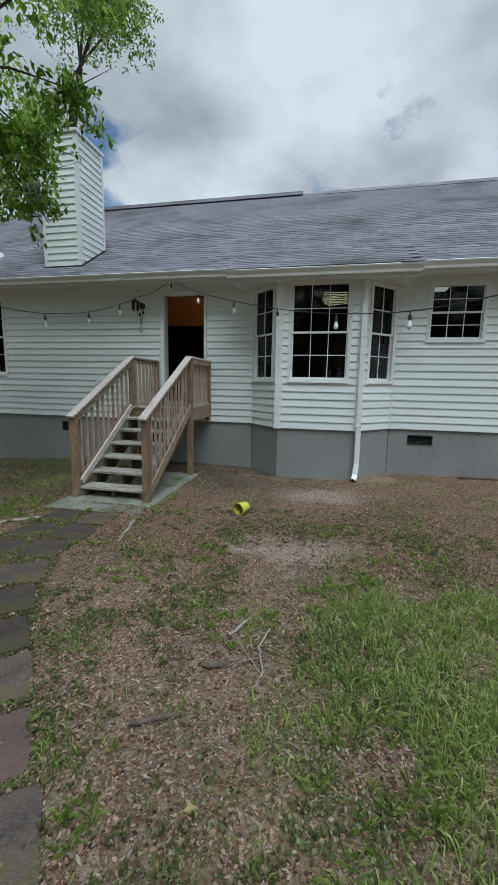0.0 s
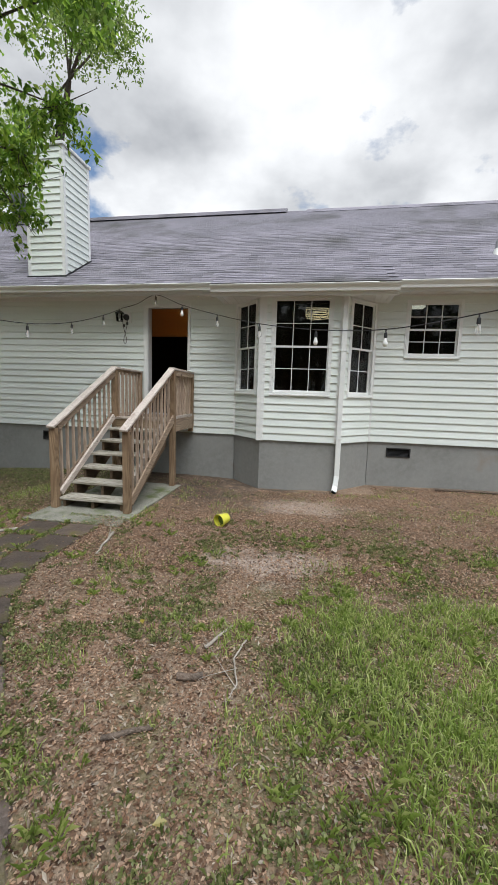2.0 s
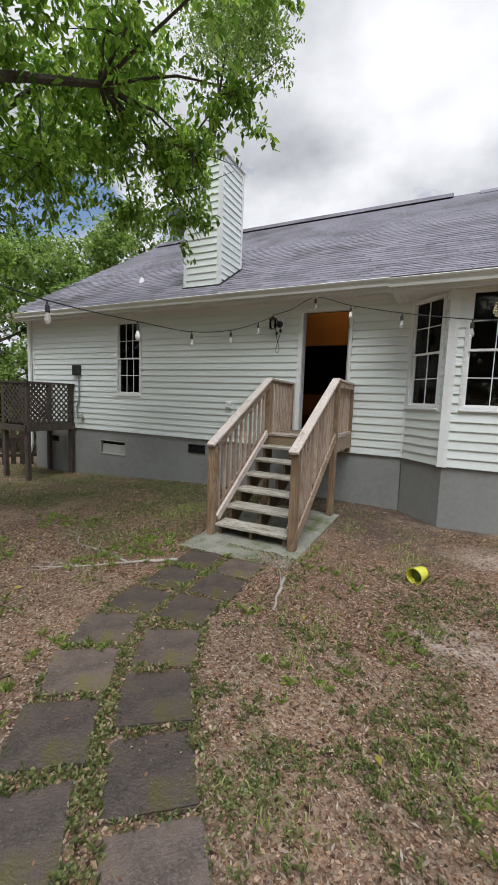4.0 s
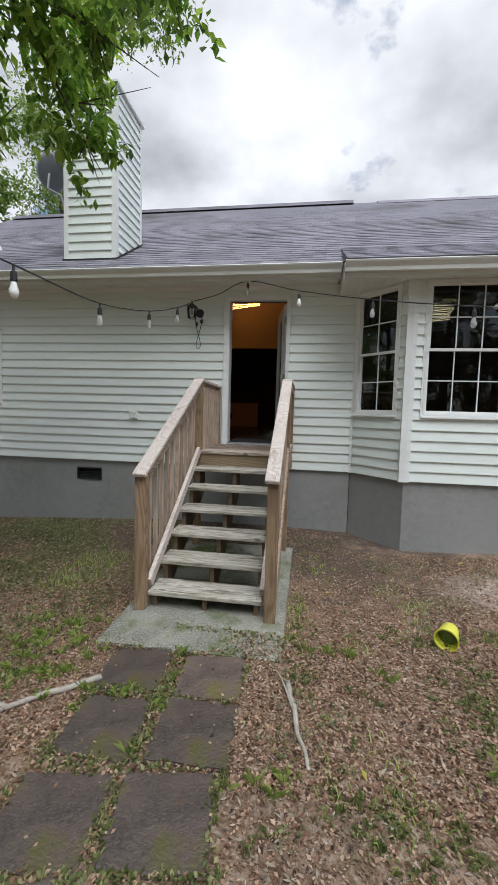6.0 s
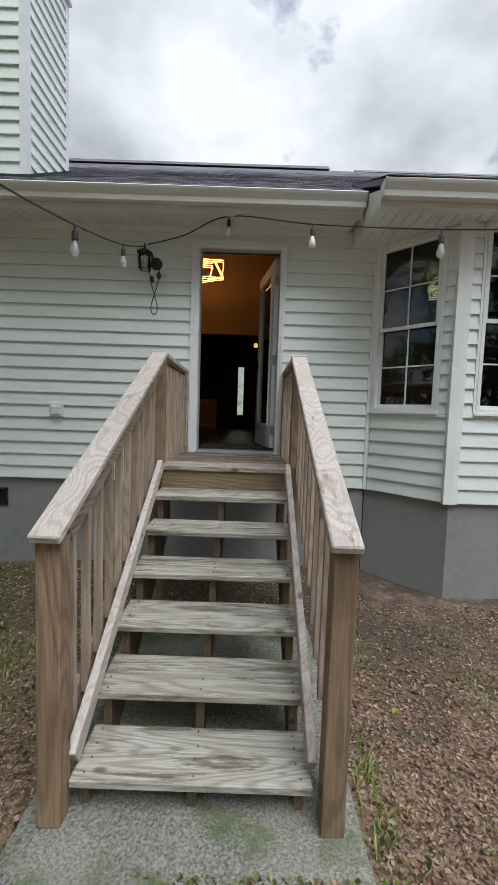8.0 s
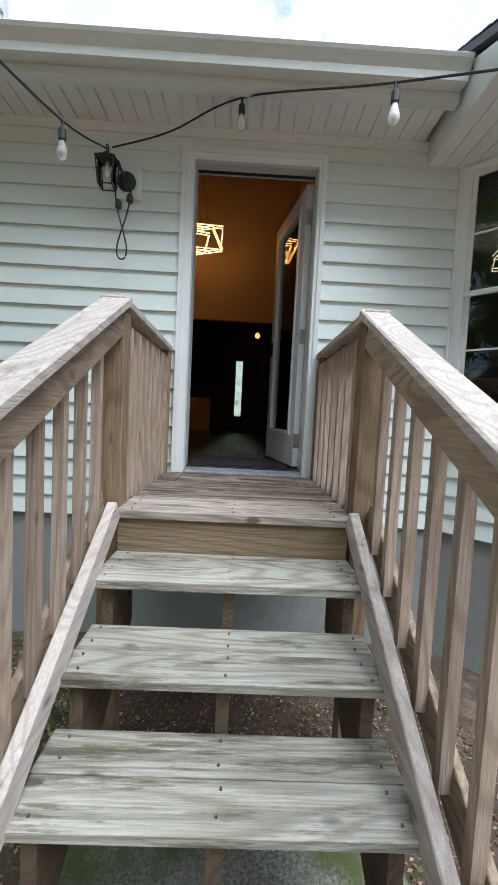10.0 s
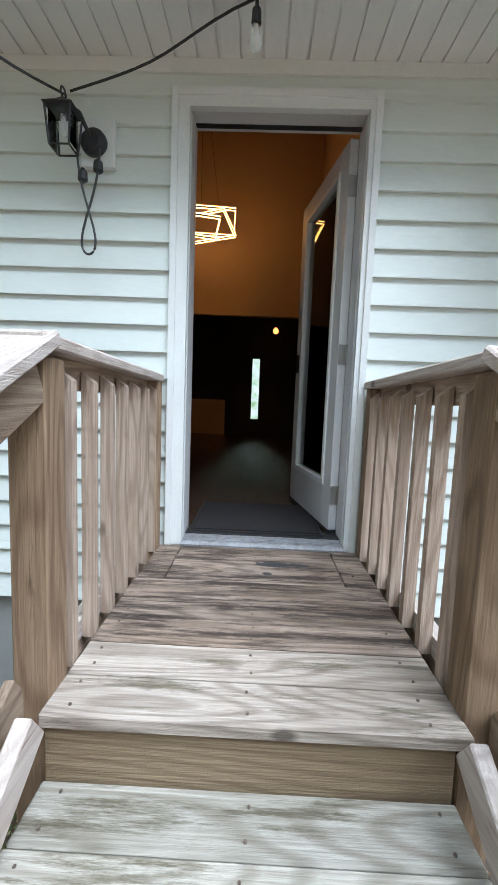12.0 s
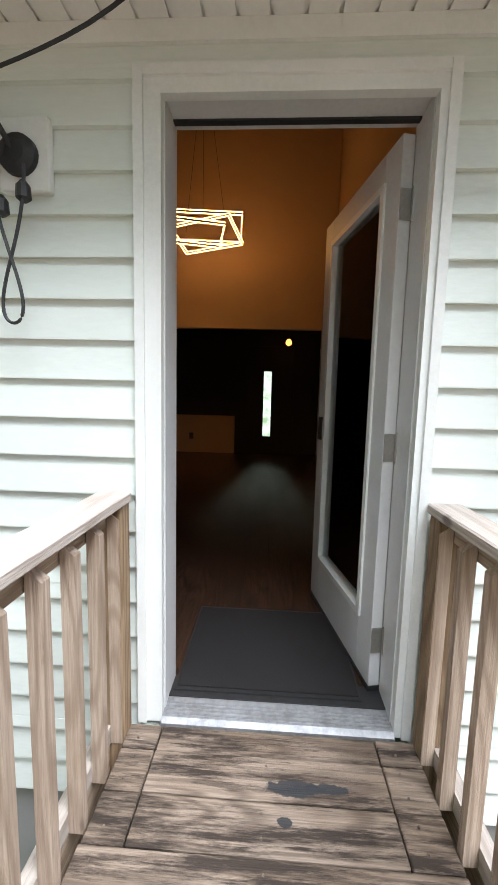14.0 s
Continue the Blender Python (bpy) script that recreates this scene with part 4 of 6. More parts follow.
PX, PY, PZ = -3.58, 11.15, 4.12
pendant((PX - 0.05, PY, PZ), 3.42 + (PY - 7.6) * 0.675 - 0.12, M_LED, "pendant of skewed rectangular warm LED rings", 1.15)
pendant((0.1, 8.9, 3.2), 3.39, M_LEDN, "pendant of skewed rectangular LED rings over the nook", 0.6)
foyer = thing("foyer_lamp", "small amber glass ceiling lamp", "ceiling lamp")
part("base", lathe([(0.07, 0.36), (0.07, 0.39)], (-2.59, 13.2, 3.06)), M_BLACK, foyer)
part("rod", tube(bmesh.new(), [(-2.59, 13.2, 3.42), (-2.59, 13.2, 3.15)], 0.006, 6), M_BLACK, foyer)
part("globe", lathe([(0.015, -0.05), (0.045, -0.03), (0.055, 0.0), (0.045, 0.035), (0.02, 0.065)], (-2.59, 13.2, 3.08)), M_AMBER, foyer, "glowing amber globe")
kl = thing("kitchen_light", "white fluorescent ceiling light", "ceiling light")
part("body", boxbm(0.95, 8.9, 3.37, 2.2, 9.2, 3.42), M_TRIM, kl)
part("diffuser", boxbm(0.98, 8.93, 3.34, 2.17, 9.17, 3.3695), plain("fluorescent", (1.0, 0.93, 0.8), 0.4, 0, 3.2), kl)

# ---- the porch steps ----
SX0, SX1 = -3.32, -2.375
PADZ = -0.155
DECKZ = 1.0
DFY = 6.32
RUN, RISE = 0.252, 0.169
T1Y = 4.79
TZ = [-0.015 + RISE * i for i in range(6)]
PXL, PXR = (-3.408, -3.320), (-2.352, -2.264)


def steps():
    s = thing("porch_stairs", "weathered timber porch stairs with railings", "stairs")
    # treads of two boards each
    for i, z in enumerate(TZ):
        y = T1Y + RUN * i
        for k in range(2):
            y0 = y + k * 0.142
            bm = boxbm(SX0 + random.uniform(-0.004, 0.004), y0, z - 0.036, SX1 + random.uniform(-0.004, 0.004), y0 + 0.138, z + random.uniform(-0.003, 0.002), bevel=0.005)
            part("tread_board", bm, M_TREAD, s)
    # deck boards across, then the short framed pieces at the door
    y = DFY
    i = 0
    while y < 7.0:
        part("deck_board", boxbm(SX0 - 0.004, y, DECKZ - 0.036, SX1 + 0.028, y + 0.136, DECKZ + random.uniform(-0.003, 0.002), bevel=0.004), M_DECKPALE if i < 2 else M_DECK, s)
        y += 0.141
        i += 1
    while y < WY - 0.06:
        e = min(y + 0.136, WY - 0.052)
        part("deck_board", boxbm(SX0 + 0.115, y, DECKZ - 0.036, SX1 - 0.105, e, DECKZ + random.uniform(-0.003, 0.002), bevel=0.004), M_DECK, s)
        part("deck_board", boxbm(SX0, y, DECKZ - 0.036, SX0 + 0.111, e, DECKZ - 0.001, bevel=0.004), M_DECK, s)
        part("deck_board", boxbm(SX1 - 0.101, y, DECKZ - 0.036, SX1 + 0.028, e, DECKZ - 0.001, bevel=0.004), M_DECK, s)
        y += 0.141
    part("front_fascia", boxbm(SX0, DFY + 0.018, DECKZ - 0.215, SX1, DFY + 0.054, DECKZ - 0.0365, bevel=0.003), M_RISER, s)
    for x in (PXL[0], PXR[1] - 0.036):
        part("rim_board", boxbm(x, DFY + 0.13, DECKZ - 0.22, x + 0.036, WY - 0.03, DECKZ + 0.0, bevel=0.003), M_RAIL, s)
    for x in (-3.0, -2.7):
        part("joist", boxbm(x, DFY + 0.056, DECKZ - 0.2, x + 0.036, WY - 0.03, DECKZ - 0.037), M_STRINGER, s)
    # sawtooth stringers
    for x in (SX0 + 0.03, (SX0 + SX1) / 2 - 0.02, SX1 - 0.068):
        pts = []
        for i, z in enumerate(TZ):
            y0 = T1Y + 0.045 + RUN * i
            pts += [(y0, z - 0.037 - (RISE if i else 0.1)), (y0, z - 0.037)]
        yl = T1Y + 0.045 + RUN * 6
        pts += [(yl, TZ[-1] - 0.037), (yl, TZ[-1] - 0.30), (T1Y + 0.36, PADZ)]
        pts[0] = (T1Y + 0.045, PADZ)
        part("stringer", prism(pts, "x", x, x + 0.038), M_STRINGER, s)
    slope = 0.67
    rail_z = lambda y: 0.938 + (y - 4.695) * 0.525
    for side, (a, b) in (("l", PXL), ("r", PXR)):
        inner = b if side == "l" else a
        outer = a if side == "l" else b
        sg = 1 if side == "l" else -1
        # posts
        part("post", boxbm(a, 4.735, PADZ, b, 4.825, 0.94, bevel=0.004), M_POST, s)
        part("post", boxbm(a, 6.365, PADZ, b, 6.455, 1.80, bevel=0.004), M_POST, s)
        part("post", boxbm(a + (0.0 if side == "l" else 0.004), WY - 0.115, 0.70, b, WY - 0.045, 1.80, bevel=0.004), M_POST, s)
        # stair rail and cap
        xc2 = (a + b) / 2 + sg * 0.008
        p, q = Vector((xc2, 4.695, 0.95)), Vector((xc2, 6.40, 1.845))
        d = (q - p).normalized()
        part("rail_cap", beam(p, q, 0.112, 0.036, 0.006), M_CAP, s, "pale weathered handrail cap")
        part("upper_rail", beam((inner - sg * 0.022, 4.83, rail_z(4.83) - 0.068), (inner - sg * 0.022, 6.36, rail_z(6.36) - 0.068), 0.036, 0.088, 0.003), M_RAIL, s)
        # lower sloping rail beside the treads
        xl = (SX0 + 0.004) if side == "l" else (SX1 - 0.004)
        part("lower_rail", beam((xl, 4.83, 0.04), (xl, 6.28, 0.04 + 1.45 * slope), 0.038, 0.088, 0.004), M_CAP, s, "pale weathered sloping rail")
        part("outer_stringer", beam((outer + sg * 0.013, 4.825, -0.02), (outer + sg * 0.013, 6.37, -0.02 + 1.545 * slope), 0.024, 0.13, 0.003), M_RAIL, s)
        # balusters of the flight
        y = 4.93
        while y < 6.33:
            zt = rail_z(y) - 0.025
            zb = 0.04 + (y - 4.83) * slope - 0.06
            xb = outer + sg * 0.042
            part("baluster", prism([(y - 0.016, zb), (y + 0.016, zb + 0.0), (y + 0.016, zt), (y - 0.016, zt - 0.018)], "x", xb - 0.016, xb + 0.016), M_BALU, s)
            y += 0.142
        # deck rail
        xc = (a + b) / 2
        part("rail_cap", beam((xc, 6.352, 1.835), (xc, WY - 0.046, 1.815), 0.105, 0.034, 0.005), M_CAP, s, "pale weathered handrail cap")
        part("upper_rail", boxbm(*sorted2(outer + sg * 0.002, 6.457, 1.73, outer + sg * 0.038, WY - 0.116, 1.812)), M_RAIL, s)
        part("bottom_rail", boxbm(*sorted2(outer + sg * 0.002, 6.457, 0.985, outer + sg * 0.043, WY - 0.116, 1.045)), M_CAP, s)
        y = 6.515
        xb = outer + sg * 0.062
        for k in range(7):
            zt = 1.785
            out = [(xb - 0.019, 0.985), (xb + 0.019, 0.985), (xb + 0.019, zt - (0.03 if sg > 0 else 0)), (xb - 0.019, zt - (0 if sg > 0 else 0.03))]
            yy = y + k * 0.138
            part("baluster", prism(out, "y", yy - 0.015, yy + 0.015), M_BALU, s)
    nails = bmesh.new()
    rows = [(T1Y + RUN * i + 0.07 + 0.142 * k, z) for i, z in enumerate(TZ) for k in range(2)] + [(DFY + 0.07 + 0.141 * k, DECKZ) for k in range(8)]
    for y, z in rows:
        for x in (SX0 + 0.05, (SX0 + SX1) / 2, SX1 - 0.05):
            for e in (-0.035, 0.035):
                c = Matrix.Translation((x + random.uniform(-0.008, 0.008), y + e + random.uniform(-0.006, 0.006), z + 0.001))
                bmesh.ops.create_cone(nails, cap_ends=True, segments=7, radius1=0.0042, radius2=0.0036, depth=0.006, matrix=c)
    tagged(part("nail_heads", nails, M_LOG, s), kind="stuff")
    return s


steps()

pad = thing("stair_pad", "mossy concrete pad under the stairs", "concrete pad")
pad["kind"] = "structure"
bm = bmesh.new()
bmesh.ops.create_grid(bm, x_segments=26, y_segments=40, size=1)
for v in bm.verts:
    x, y = v.co.x, v.co.y
    ex = 0.012 * noise.noise(Vector((x * 9, y * 9, 2)))
    edge = max(abs(x), abs(y))
    v.co = Vector((-2.84 + x * (0.65 + ex), 5.42 + y * (1.12 + ex), PADZ + 0.006 * noise.noise(Vector((x * 3, y * 5, 1))) - (0.012 if edge > 0.985 else 0)))
r = bmesh.ops.extrude_face_region(bm, geom=bm.faces[:])
for v in [g for g in r["geom"] if isinstance(g, bmesh.types.BMVert)]:
    v.co.z -= 0.09
bmesh.ops.recalc_face_normals(bm, faces=bm.faces)
part("slab", bm, M_PAD, pad)


def paver(x, y, turn, red=False, size=0.41):
    PAVERS.append((x, y, radians(turn), size / 2 - 0.012))
    t = link("paver", paver_mesh(size), M_SLABR if red else M_SLAB)
    t.matrix_world = Matrix.Translation((x, y, gz(x, y) - 0.010)) @ Euler((random.uniform(-0.015, 0.015), random.uniform(-0.015, 0.015), radians(turn))).to_matrix().to_4x4()
    tagged(t, "reddish-brown square concrete paver sunk in dirt" if red else "dark brown weathered square concrete paver", "paver", "garden path pavers")


PAVERS = []


def paver_at(x, y):
    for px, py, a, h in PAVERS:
        dx, dy = x - px, y - py
        if abs(dx * math.cos(a) + dy * math.sin(a)) < h and abs(-dx * math.sin(a) + dy * math.cos(a)) < h:
            return True
    return False


def paver_mesh(size):
    bm = boxbm(-size / 2, -size / 2, -0.03, size / 2, size / 2, 0.022)
    bmesh.ops.subdivide_edges(bm, edges=bm.edges[:], cuts=5, use_grid_fill=True)
    k = random.uniform(0, 90)
    for v in bm.verts:
        q = Vector((v.co.x * 9 + k, v.co.y * 9, v.co.z * 9))
        v.co.x += 0.008 * noise.noise(q)
        v.co.y += 0.008 * noise.noise(q + Vector((7, 3, 1)))
        if v.co.z > 0.02:
            v.co.z += 0.003 * noise.noise(q * 2)
    es = [e for e in bm.edges if e.calc_length() and len(e.link_faces) == 2 and e.calc_face_angle(0) > 1.0]
    bmesh.ops.bevel(bm, geom=es, offset=0.008, segments=2, affect="EDGES")
    return bm


for x, y, a, red in ((-0.46, 0.40, 37, 0), (-0.77, 0.70, 37, 0), (-1.074, 1.02, 38, 0), (-1.387, 1.342, 40, 1), (-1.687, 1.68, 40, 0), (-1.977, 2.01, 39, 0), (-2.235, 2.36, 36, 0), (-2.45, 2.75, 27, 0), (-2.60, 3.215, 9, 0), (-2.585, 3.66, 2, 0), (-2.60, 4.085, 4, 0),
                     (-1.02, 0.26, 40, 0), (-1.33, 0.57, 40, 0), (-1.636, 0.888, 42, 0), (-1.948, 1.204, 45, 0), (-2.245, 1.525, 43, 0), (-2.523, 1.924, 36, 0), (-2.764, 2.306, 35, 0), (-2.97, 2.71, 28, 0), (-3.045, 3.15, 8, 0), (-3.06, 3.63, 3, 0), (-3.10, 4.09, 6, 0)):
    paver(x, y, a, bool(red))

# ---- string lights and lantern ----
LX, LY, LZ = -3.71, 7.40, 2.885


def string_lights():
    t = thing("string_lights", "black outdoor string lights with unlit bulbs", "string lights")
    bulbs_l = [(-3.77, 6.775, 2.662), (-3.742, 5.80, 2.372), (-3.779, 4.877, 2.20), (-3.71, 3.836, 2.125), (-3.73, 2.85, 2.10), (-3.76, 1.9, 2.16)]
    bulbs_r = [(-2.92, 7.12, 3.085), (-2.224, 6.59, 2.79), (-1.463, 6.035, 2.525), (-0.717, 5.447, 2.295), (0.045, 5.0, 2.15), (0.78, 4.50, 2.08), (1.5, 4.0, 2.14), (2.25, 3.5, 2.3)]
    up = 0.115
    ll = [(LX - 0.02, LY - 0.1, LZ + 0.1)] + [(x, y, z + up) for x, y, z in bulbs_l] + [(-3.8, 0.9, 2.25)]
    rr = [(LX, LY - 0.09, LZ + 0.12), (-3.35, 7.24, 3.07)] + [(x, y, z + up) for x, y, z in bulbs_r] + [(4.5, 2.0, 3.2)]

    def curve(pts):
        out = []
        for i in range(len(pts) - 1):
            p0, p1, p2, p3 = [Vector(pts[min(max(i + k, 0), len(pts) - 1)]) for k in (-1, 0, 1, 2)]
            for j in range(6):
                u = j / 6
                out.append(0.5 * ((2 * p1) + (p2 - p0) * u + (2 * p0 - 5 * p1 + 4 * p2 - p3) * u * u + (3 * p1 - p0 - 3 * p2 + p3) * u ** 3))
        out.append(Vector(pts[-1]))
        return out

    part("cable", tube(bmesh.new(), curve(ll), 0.0055, 6), M_BLACK, t)
    part("cable", tube(bmesh.new(), curve(rr), 0.0055, 6), M_BLACK, t)
    for i, (x, y, z) in enumerate(bulbs_l + bulbs_r):
        zt = z + up
        s = part("socket", lathe([(0.006, 0), (0.008, -0.03), (0.017, -0.04), (0.019, -0.085), (0.017, -0.09)], (x, y, zt), 12), M_BLACK, t, "black rubber bulb socket")
        frost = (round(x, 2) in (-3.71, -2.22, 0.04, 0.78) or i in (3,))
        b = part("bulb", lathe([(0.013, -0.088), (0.016, -0.105), (0.026, -0.14), (0.0265, -0.155), (0.018, -0.175), (0.004, -0.182)], (x, y, zt), 14), M_FROST if frost else M_BULB, t, "frosted bulb" if frost else "clear glass bulb", True)
        if not frost:
            part("filament", lathe([(0.007, -0.09), (0.006, -0.12), (0.003, -0.15)], (x, y, zt), 8), M_FROND, b)
    hk = part("hook", tube(bmesh.new(), [(-2.92, 7.12, 3.195), (-2.92, 7.12, 3.215), (-2.92, 7.13, 3.242)], 0.004, 6), M_BLACK, t)
    # loose tail with plug
    pts = []
    for i in range(41):
        a = math.pi * i / 40
        pts.append((LX + 0.06 - 0.05 * math.cos(a) * (1 - 3 * math.sin(a) ** 2), LY - 0.05, LZ - 0.08 - 0.45 * math.sin(a)))
    part("loose_loop", tube(bmesh.new(), pts, 0.005, 6), M_BLACK, t)
    for dx, dz in ((0.03, -0.16), (0.10, -0.12)):
        part("plug", lathe([(0.008, 0.0), (0.02, -0.015), (0.022, -0.05), (0.01, -0.06)], (LX + dx, LY - 0.04, LZ + dz), 10), M_BLACK, t, "black plug")


string_lights()


def lantern():
    t = thing("wall_lantern", "black wall lantern with clear glass and bulb", "wall lantern")
    x, y, z = LX, LY, LZ
    part("mounting_block", boxbm(x + 0.0, WY - 0.045, z - 0.13, x + 0.155, WY - 0.014, z + 0.085, bevel=0.004), M_TRIM, t, "white vinyl mounting block")
    part("backplate", lathe([(0.06, 0), (0.058, 0.018), (0.03, 0.03)], (0, 0, 0), 22, m=Matrix.Translation((x + 0.065, WY - 0.046, z - 0.03)) @ Matrix.Rotation(radians(90), 4, "X")), M_BLACK, t)
    part("arm", tube(bmesh.new(), [(x + 0.06, WY - 0.06, z - 0.03), (x + 0.03, WY - 0.12, z + 0.05), (x - 0.02, WY - 0.15, z + 0.075)], 0.009, 8), M_BLACK, t)
    cx, cy = x - 0.025, WY - 0.15
    cg = bmesh.new()
    w0, w1, zt, zb = 0.055, 0.042, z + 0.035, z - 0.12
    for sx, sy in ((-1, -1), (1, -1), (1, 1), (-1, 1)):
        tube(cg, [(cx + sx * w0, cy + sy * w0, zt), (cx + sx * w1, cy + sy * w1, zb)], 0.005, 4)
    for zz, ww in ((zt, w0), (zb, w1)):
        for k in range(4):
            c = [(-1, -1), (1, -1), (1, 1), (-1, 1)]
            a, b = c[k], c[(k + 1) % 4]
            tube(cg, [(cx + a[0] * ww, cy + a[1] * ww, zz), (cx + b[0] * ww, cy + b[1] * ww, zz)], 0.005, 4)
    part("cage", cg, M_BLACK, t)
    part("roof", lathe([(0.09, 0.0), (0.03, 0.035), (0.012, 0.05)], (cx, cy, zt), 4, m=Matrix.Rotation(radians(45), 4, "Z")), M_BLACK, t)
    ring = [(cx, cy + 0.022 * math.cos(a), zt + 0.07 + 0.022 * math.sin(a)) for a in [k * math.tau / 14 for k in range(15)]]
    part("ring", tube(bmesh.new(), ring, 0.004, 5), M_BLACK, t)
    bm = bmesh.new()
    for sx, sy in ((0, -1), (1, 0), (-1, 0), (0, 1)):
        a = w0 - 0.006
        if sx:
            box(bm, cx + sx * 0.046 - 0.001, cy - 0.038, zb + 0.01, cx + sx * 0.046 + 0.001, cy + 0.038, zt - 0.008)
        else:
            box(bm, cx - 0.038, cy + sy * 0.046 - 0.001, zb + 0.01, cx + 0.038, cy + sy * 0.046 + 0.001, zt - 0.008)
    part("glass", bm, M_CLEAR, t)
    part("bulb", lathe([(0.012, 0.0), (0.014, -0.03), (0.026, -0.06), (0.02, -0.085), (0.004, -0.095)], (cx, cy, zt - 0.01), 14), M_BULB, t, "", True)


lantern()

# small fixtures on the wall
bx = thing("outdoor_outlet", "white covered outdoor outlet on the siding", "outlet")
part("cover", boxbm(-4.715, WY - 0.045, 1.315, -4.58, WY - 0.012, 1.455, bevel=0.006), M_TRIM, bx)
part("flap", boxbm(-4.69, WY - 0.062, 1.335, -4.605, WY - 0.0455, 1.425, bevel=0.006), M_GUTTER, bx)
mb = thing("utility_box", "grey utility box with conduit on the siding", "utility box")
part("box", boxbm(-8.88, WY - 0.11, 1.93, -8.66, WY - 0.012, 2.16, bevel=0.008), M_BLACK, mb)
part("conduit", tube(bmesh.new(), [(-8.70, WY - 0.06, 1.94), (-8.70, WY - 0.05, 1.45), (-8.78, WY - 0.05, 1.15), (-8.76, WY - 0.05, 0.88)], 0.018, 8), M_DISH, mb)
part("valve", lathe([(0.05, 0), (0.06, 0.03), (0.05, 0.1)], (-8.62, WY - 0.09, 0.92), 12), M_PLY, mb)


def trellis():
    t = thing("lattice_landing", "dark weathered timber landing with lattice screens", "landing")
    x0, x1, y0, y1 = -9.72, -8.95, 6.25, 7.36
    z0, z1 = 0.80, 1.68
    for x, y in ((x0, y0), (x1, y0), (x1, y1), (x0, y1)):
        part("post", boxbm(x - 0.045, y - 0.045, fall(x) - 0.05, x + 0.045, y + 0.045, z1, bevel=0.004), M_LATTICE, t)
    y = y0 + 0.05
    while y < y1 - 0.1:
        part("deck_board", boxbm(x0 - 0.06, y, z0 - 0.02, x1 + 0.06, y + 0.135, z0 + 0.02), M_LATTICE, t)
        y += 0.14
    for f, who in ((Face(x0, y0 - 0.046, x1, y0 - 0.046), 0), (Face(x1 + 0.046, y0, x1 + 0.046, y1), 1), (Face(x0 - 0.046, y1, x0 - 0.046, y0), 2)):
        part("rim", f.box(bmesh.new(), -0.05, f.length + 0.05, z0 - 0.16, z0 - 0.021, 0.001, 0.036), M_LATTICE, t)
        part("rail", f.box(bmesh.new(), -0.06, f.length + 0.06, z1 + 0.001, z1 + 0.04, -0.09, 0.03), M_LATTICE, t)
        bm = bmesh.new()
        L, H = f.length, z1 - z0 - 0.03
        for sgn, dep in ((1, 0.004), (-1, 0.012)):
            s = -H
            while s < L:
                a0, a1 = max(0, s), min(L, s + H)
                if a1 - a0 > 0.03:
                    za, zb = (a0 - s), (a1 - s)
                    if sgn < 0:
                        za, zb = H - za, H - zb
                    p = f.m @ Vector((a0, -dep, z0 + 0.025 + za))
                    q = f.m @ Vector((a1, -dep, z0 + 0.025 + zb))
                    b2 = beam(p, q, 0.006, 0.034, up=f.n.cross((q - p).normalized()))
                    me = bpy.data.meshes.new("tmp")
                    b2.to_mesh(me)
                    bm.from_mesh(me)
                    b2.free()
                    bpy.data.meshes.remove(me)
                s += 0.13
        part("lattice", bm, M_LATTICE, t)


trellis()


def fence():
    f = thing("picket_fence", "low dark weathered picket fence", "fence")
    p, q = Vector((-9.9, 8.75, 0)), Vector((-15.2, 0.9, 0))
    d = (q - p).normalized()
    n = Vector((d.y, -d.x, 0))
    l = (q - p).length
    ang = math.atan2(d.y, d.x)
    s = 0.0
    while s < l:
        c = p + d * s
        h = 0.80 + random.uniform(-0.02, 0.02)
        m = Matrix.Translation((c.x, c.y, fall(c.x) - GZ)) @ Matrix.Rotation(ang, 4, "Z") @ Matrix.Rotation(random.uniform(-0.02, 0.02), 4, "Y")
        part("picket", boxbm(0, -0.01, GZ - 0.02, 0.115, 0.01, h, m=m), M_FENCE, f)
        s += 0.2
    for z in (0.08, 0.58):
        part("rail", beam((p.x, p.y, z + fall(p.x) - GZ), (q.x, q.y, z + fall(q.x) - GZ), 0.04, 0.085), M_FENCE, f)
    s = 0.3
    while s < l:
        c = p + d * s + n * 0.07
        part("post", boxbm(c.x - 0.045, c.y - 0.045, fall(c.x) - 0.1, c.x + 0.045, c.y + 0.045, 0.78 + fall(c.x) - GZ), M_FENCE, f)
        s += 2.2


fence()


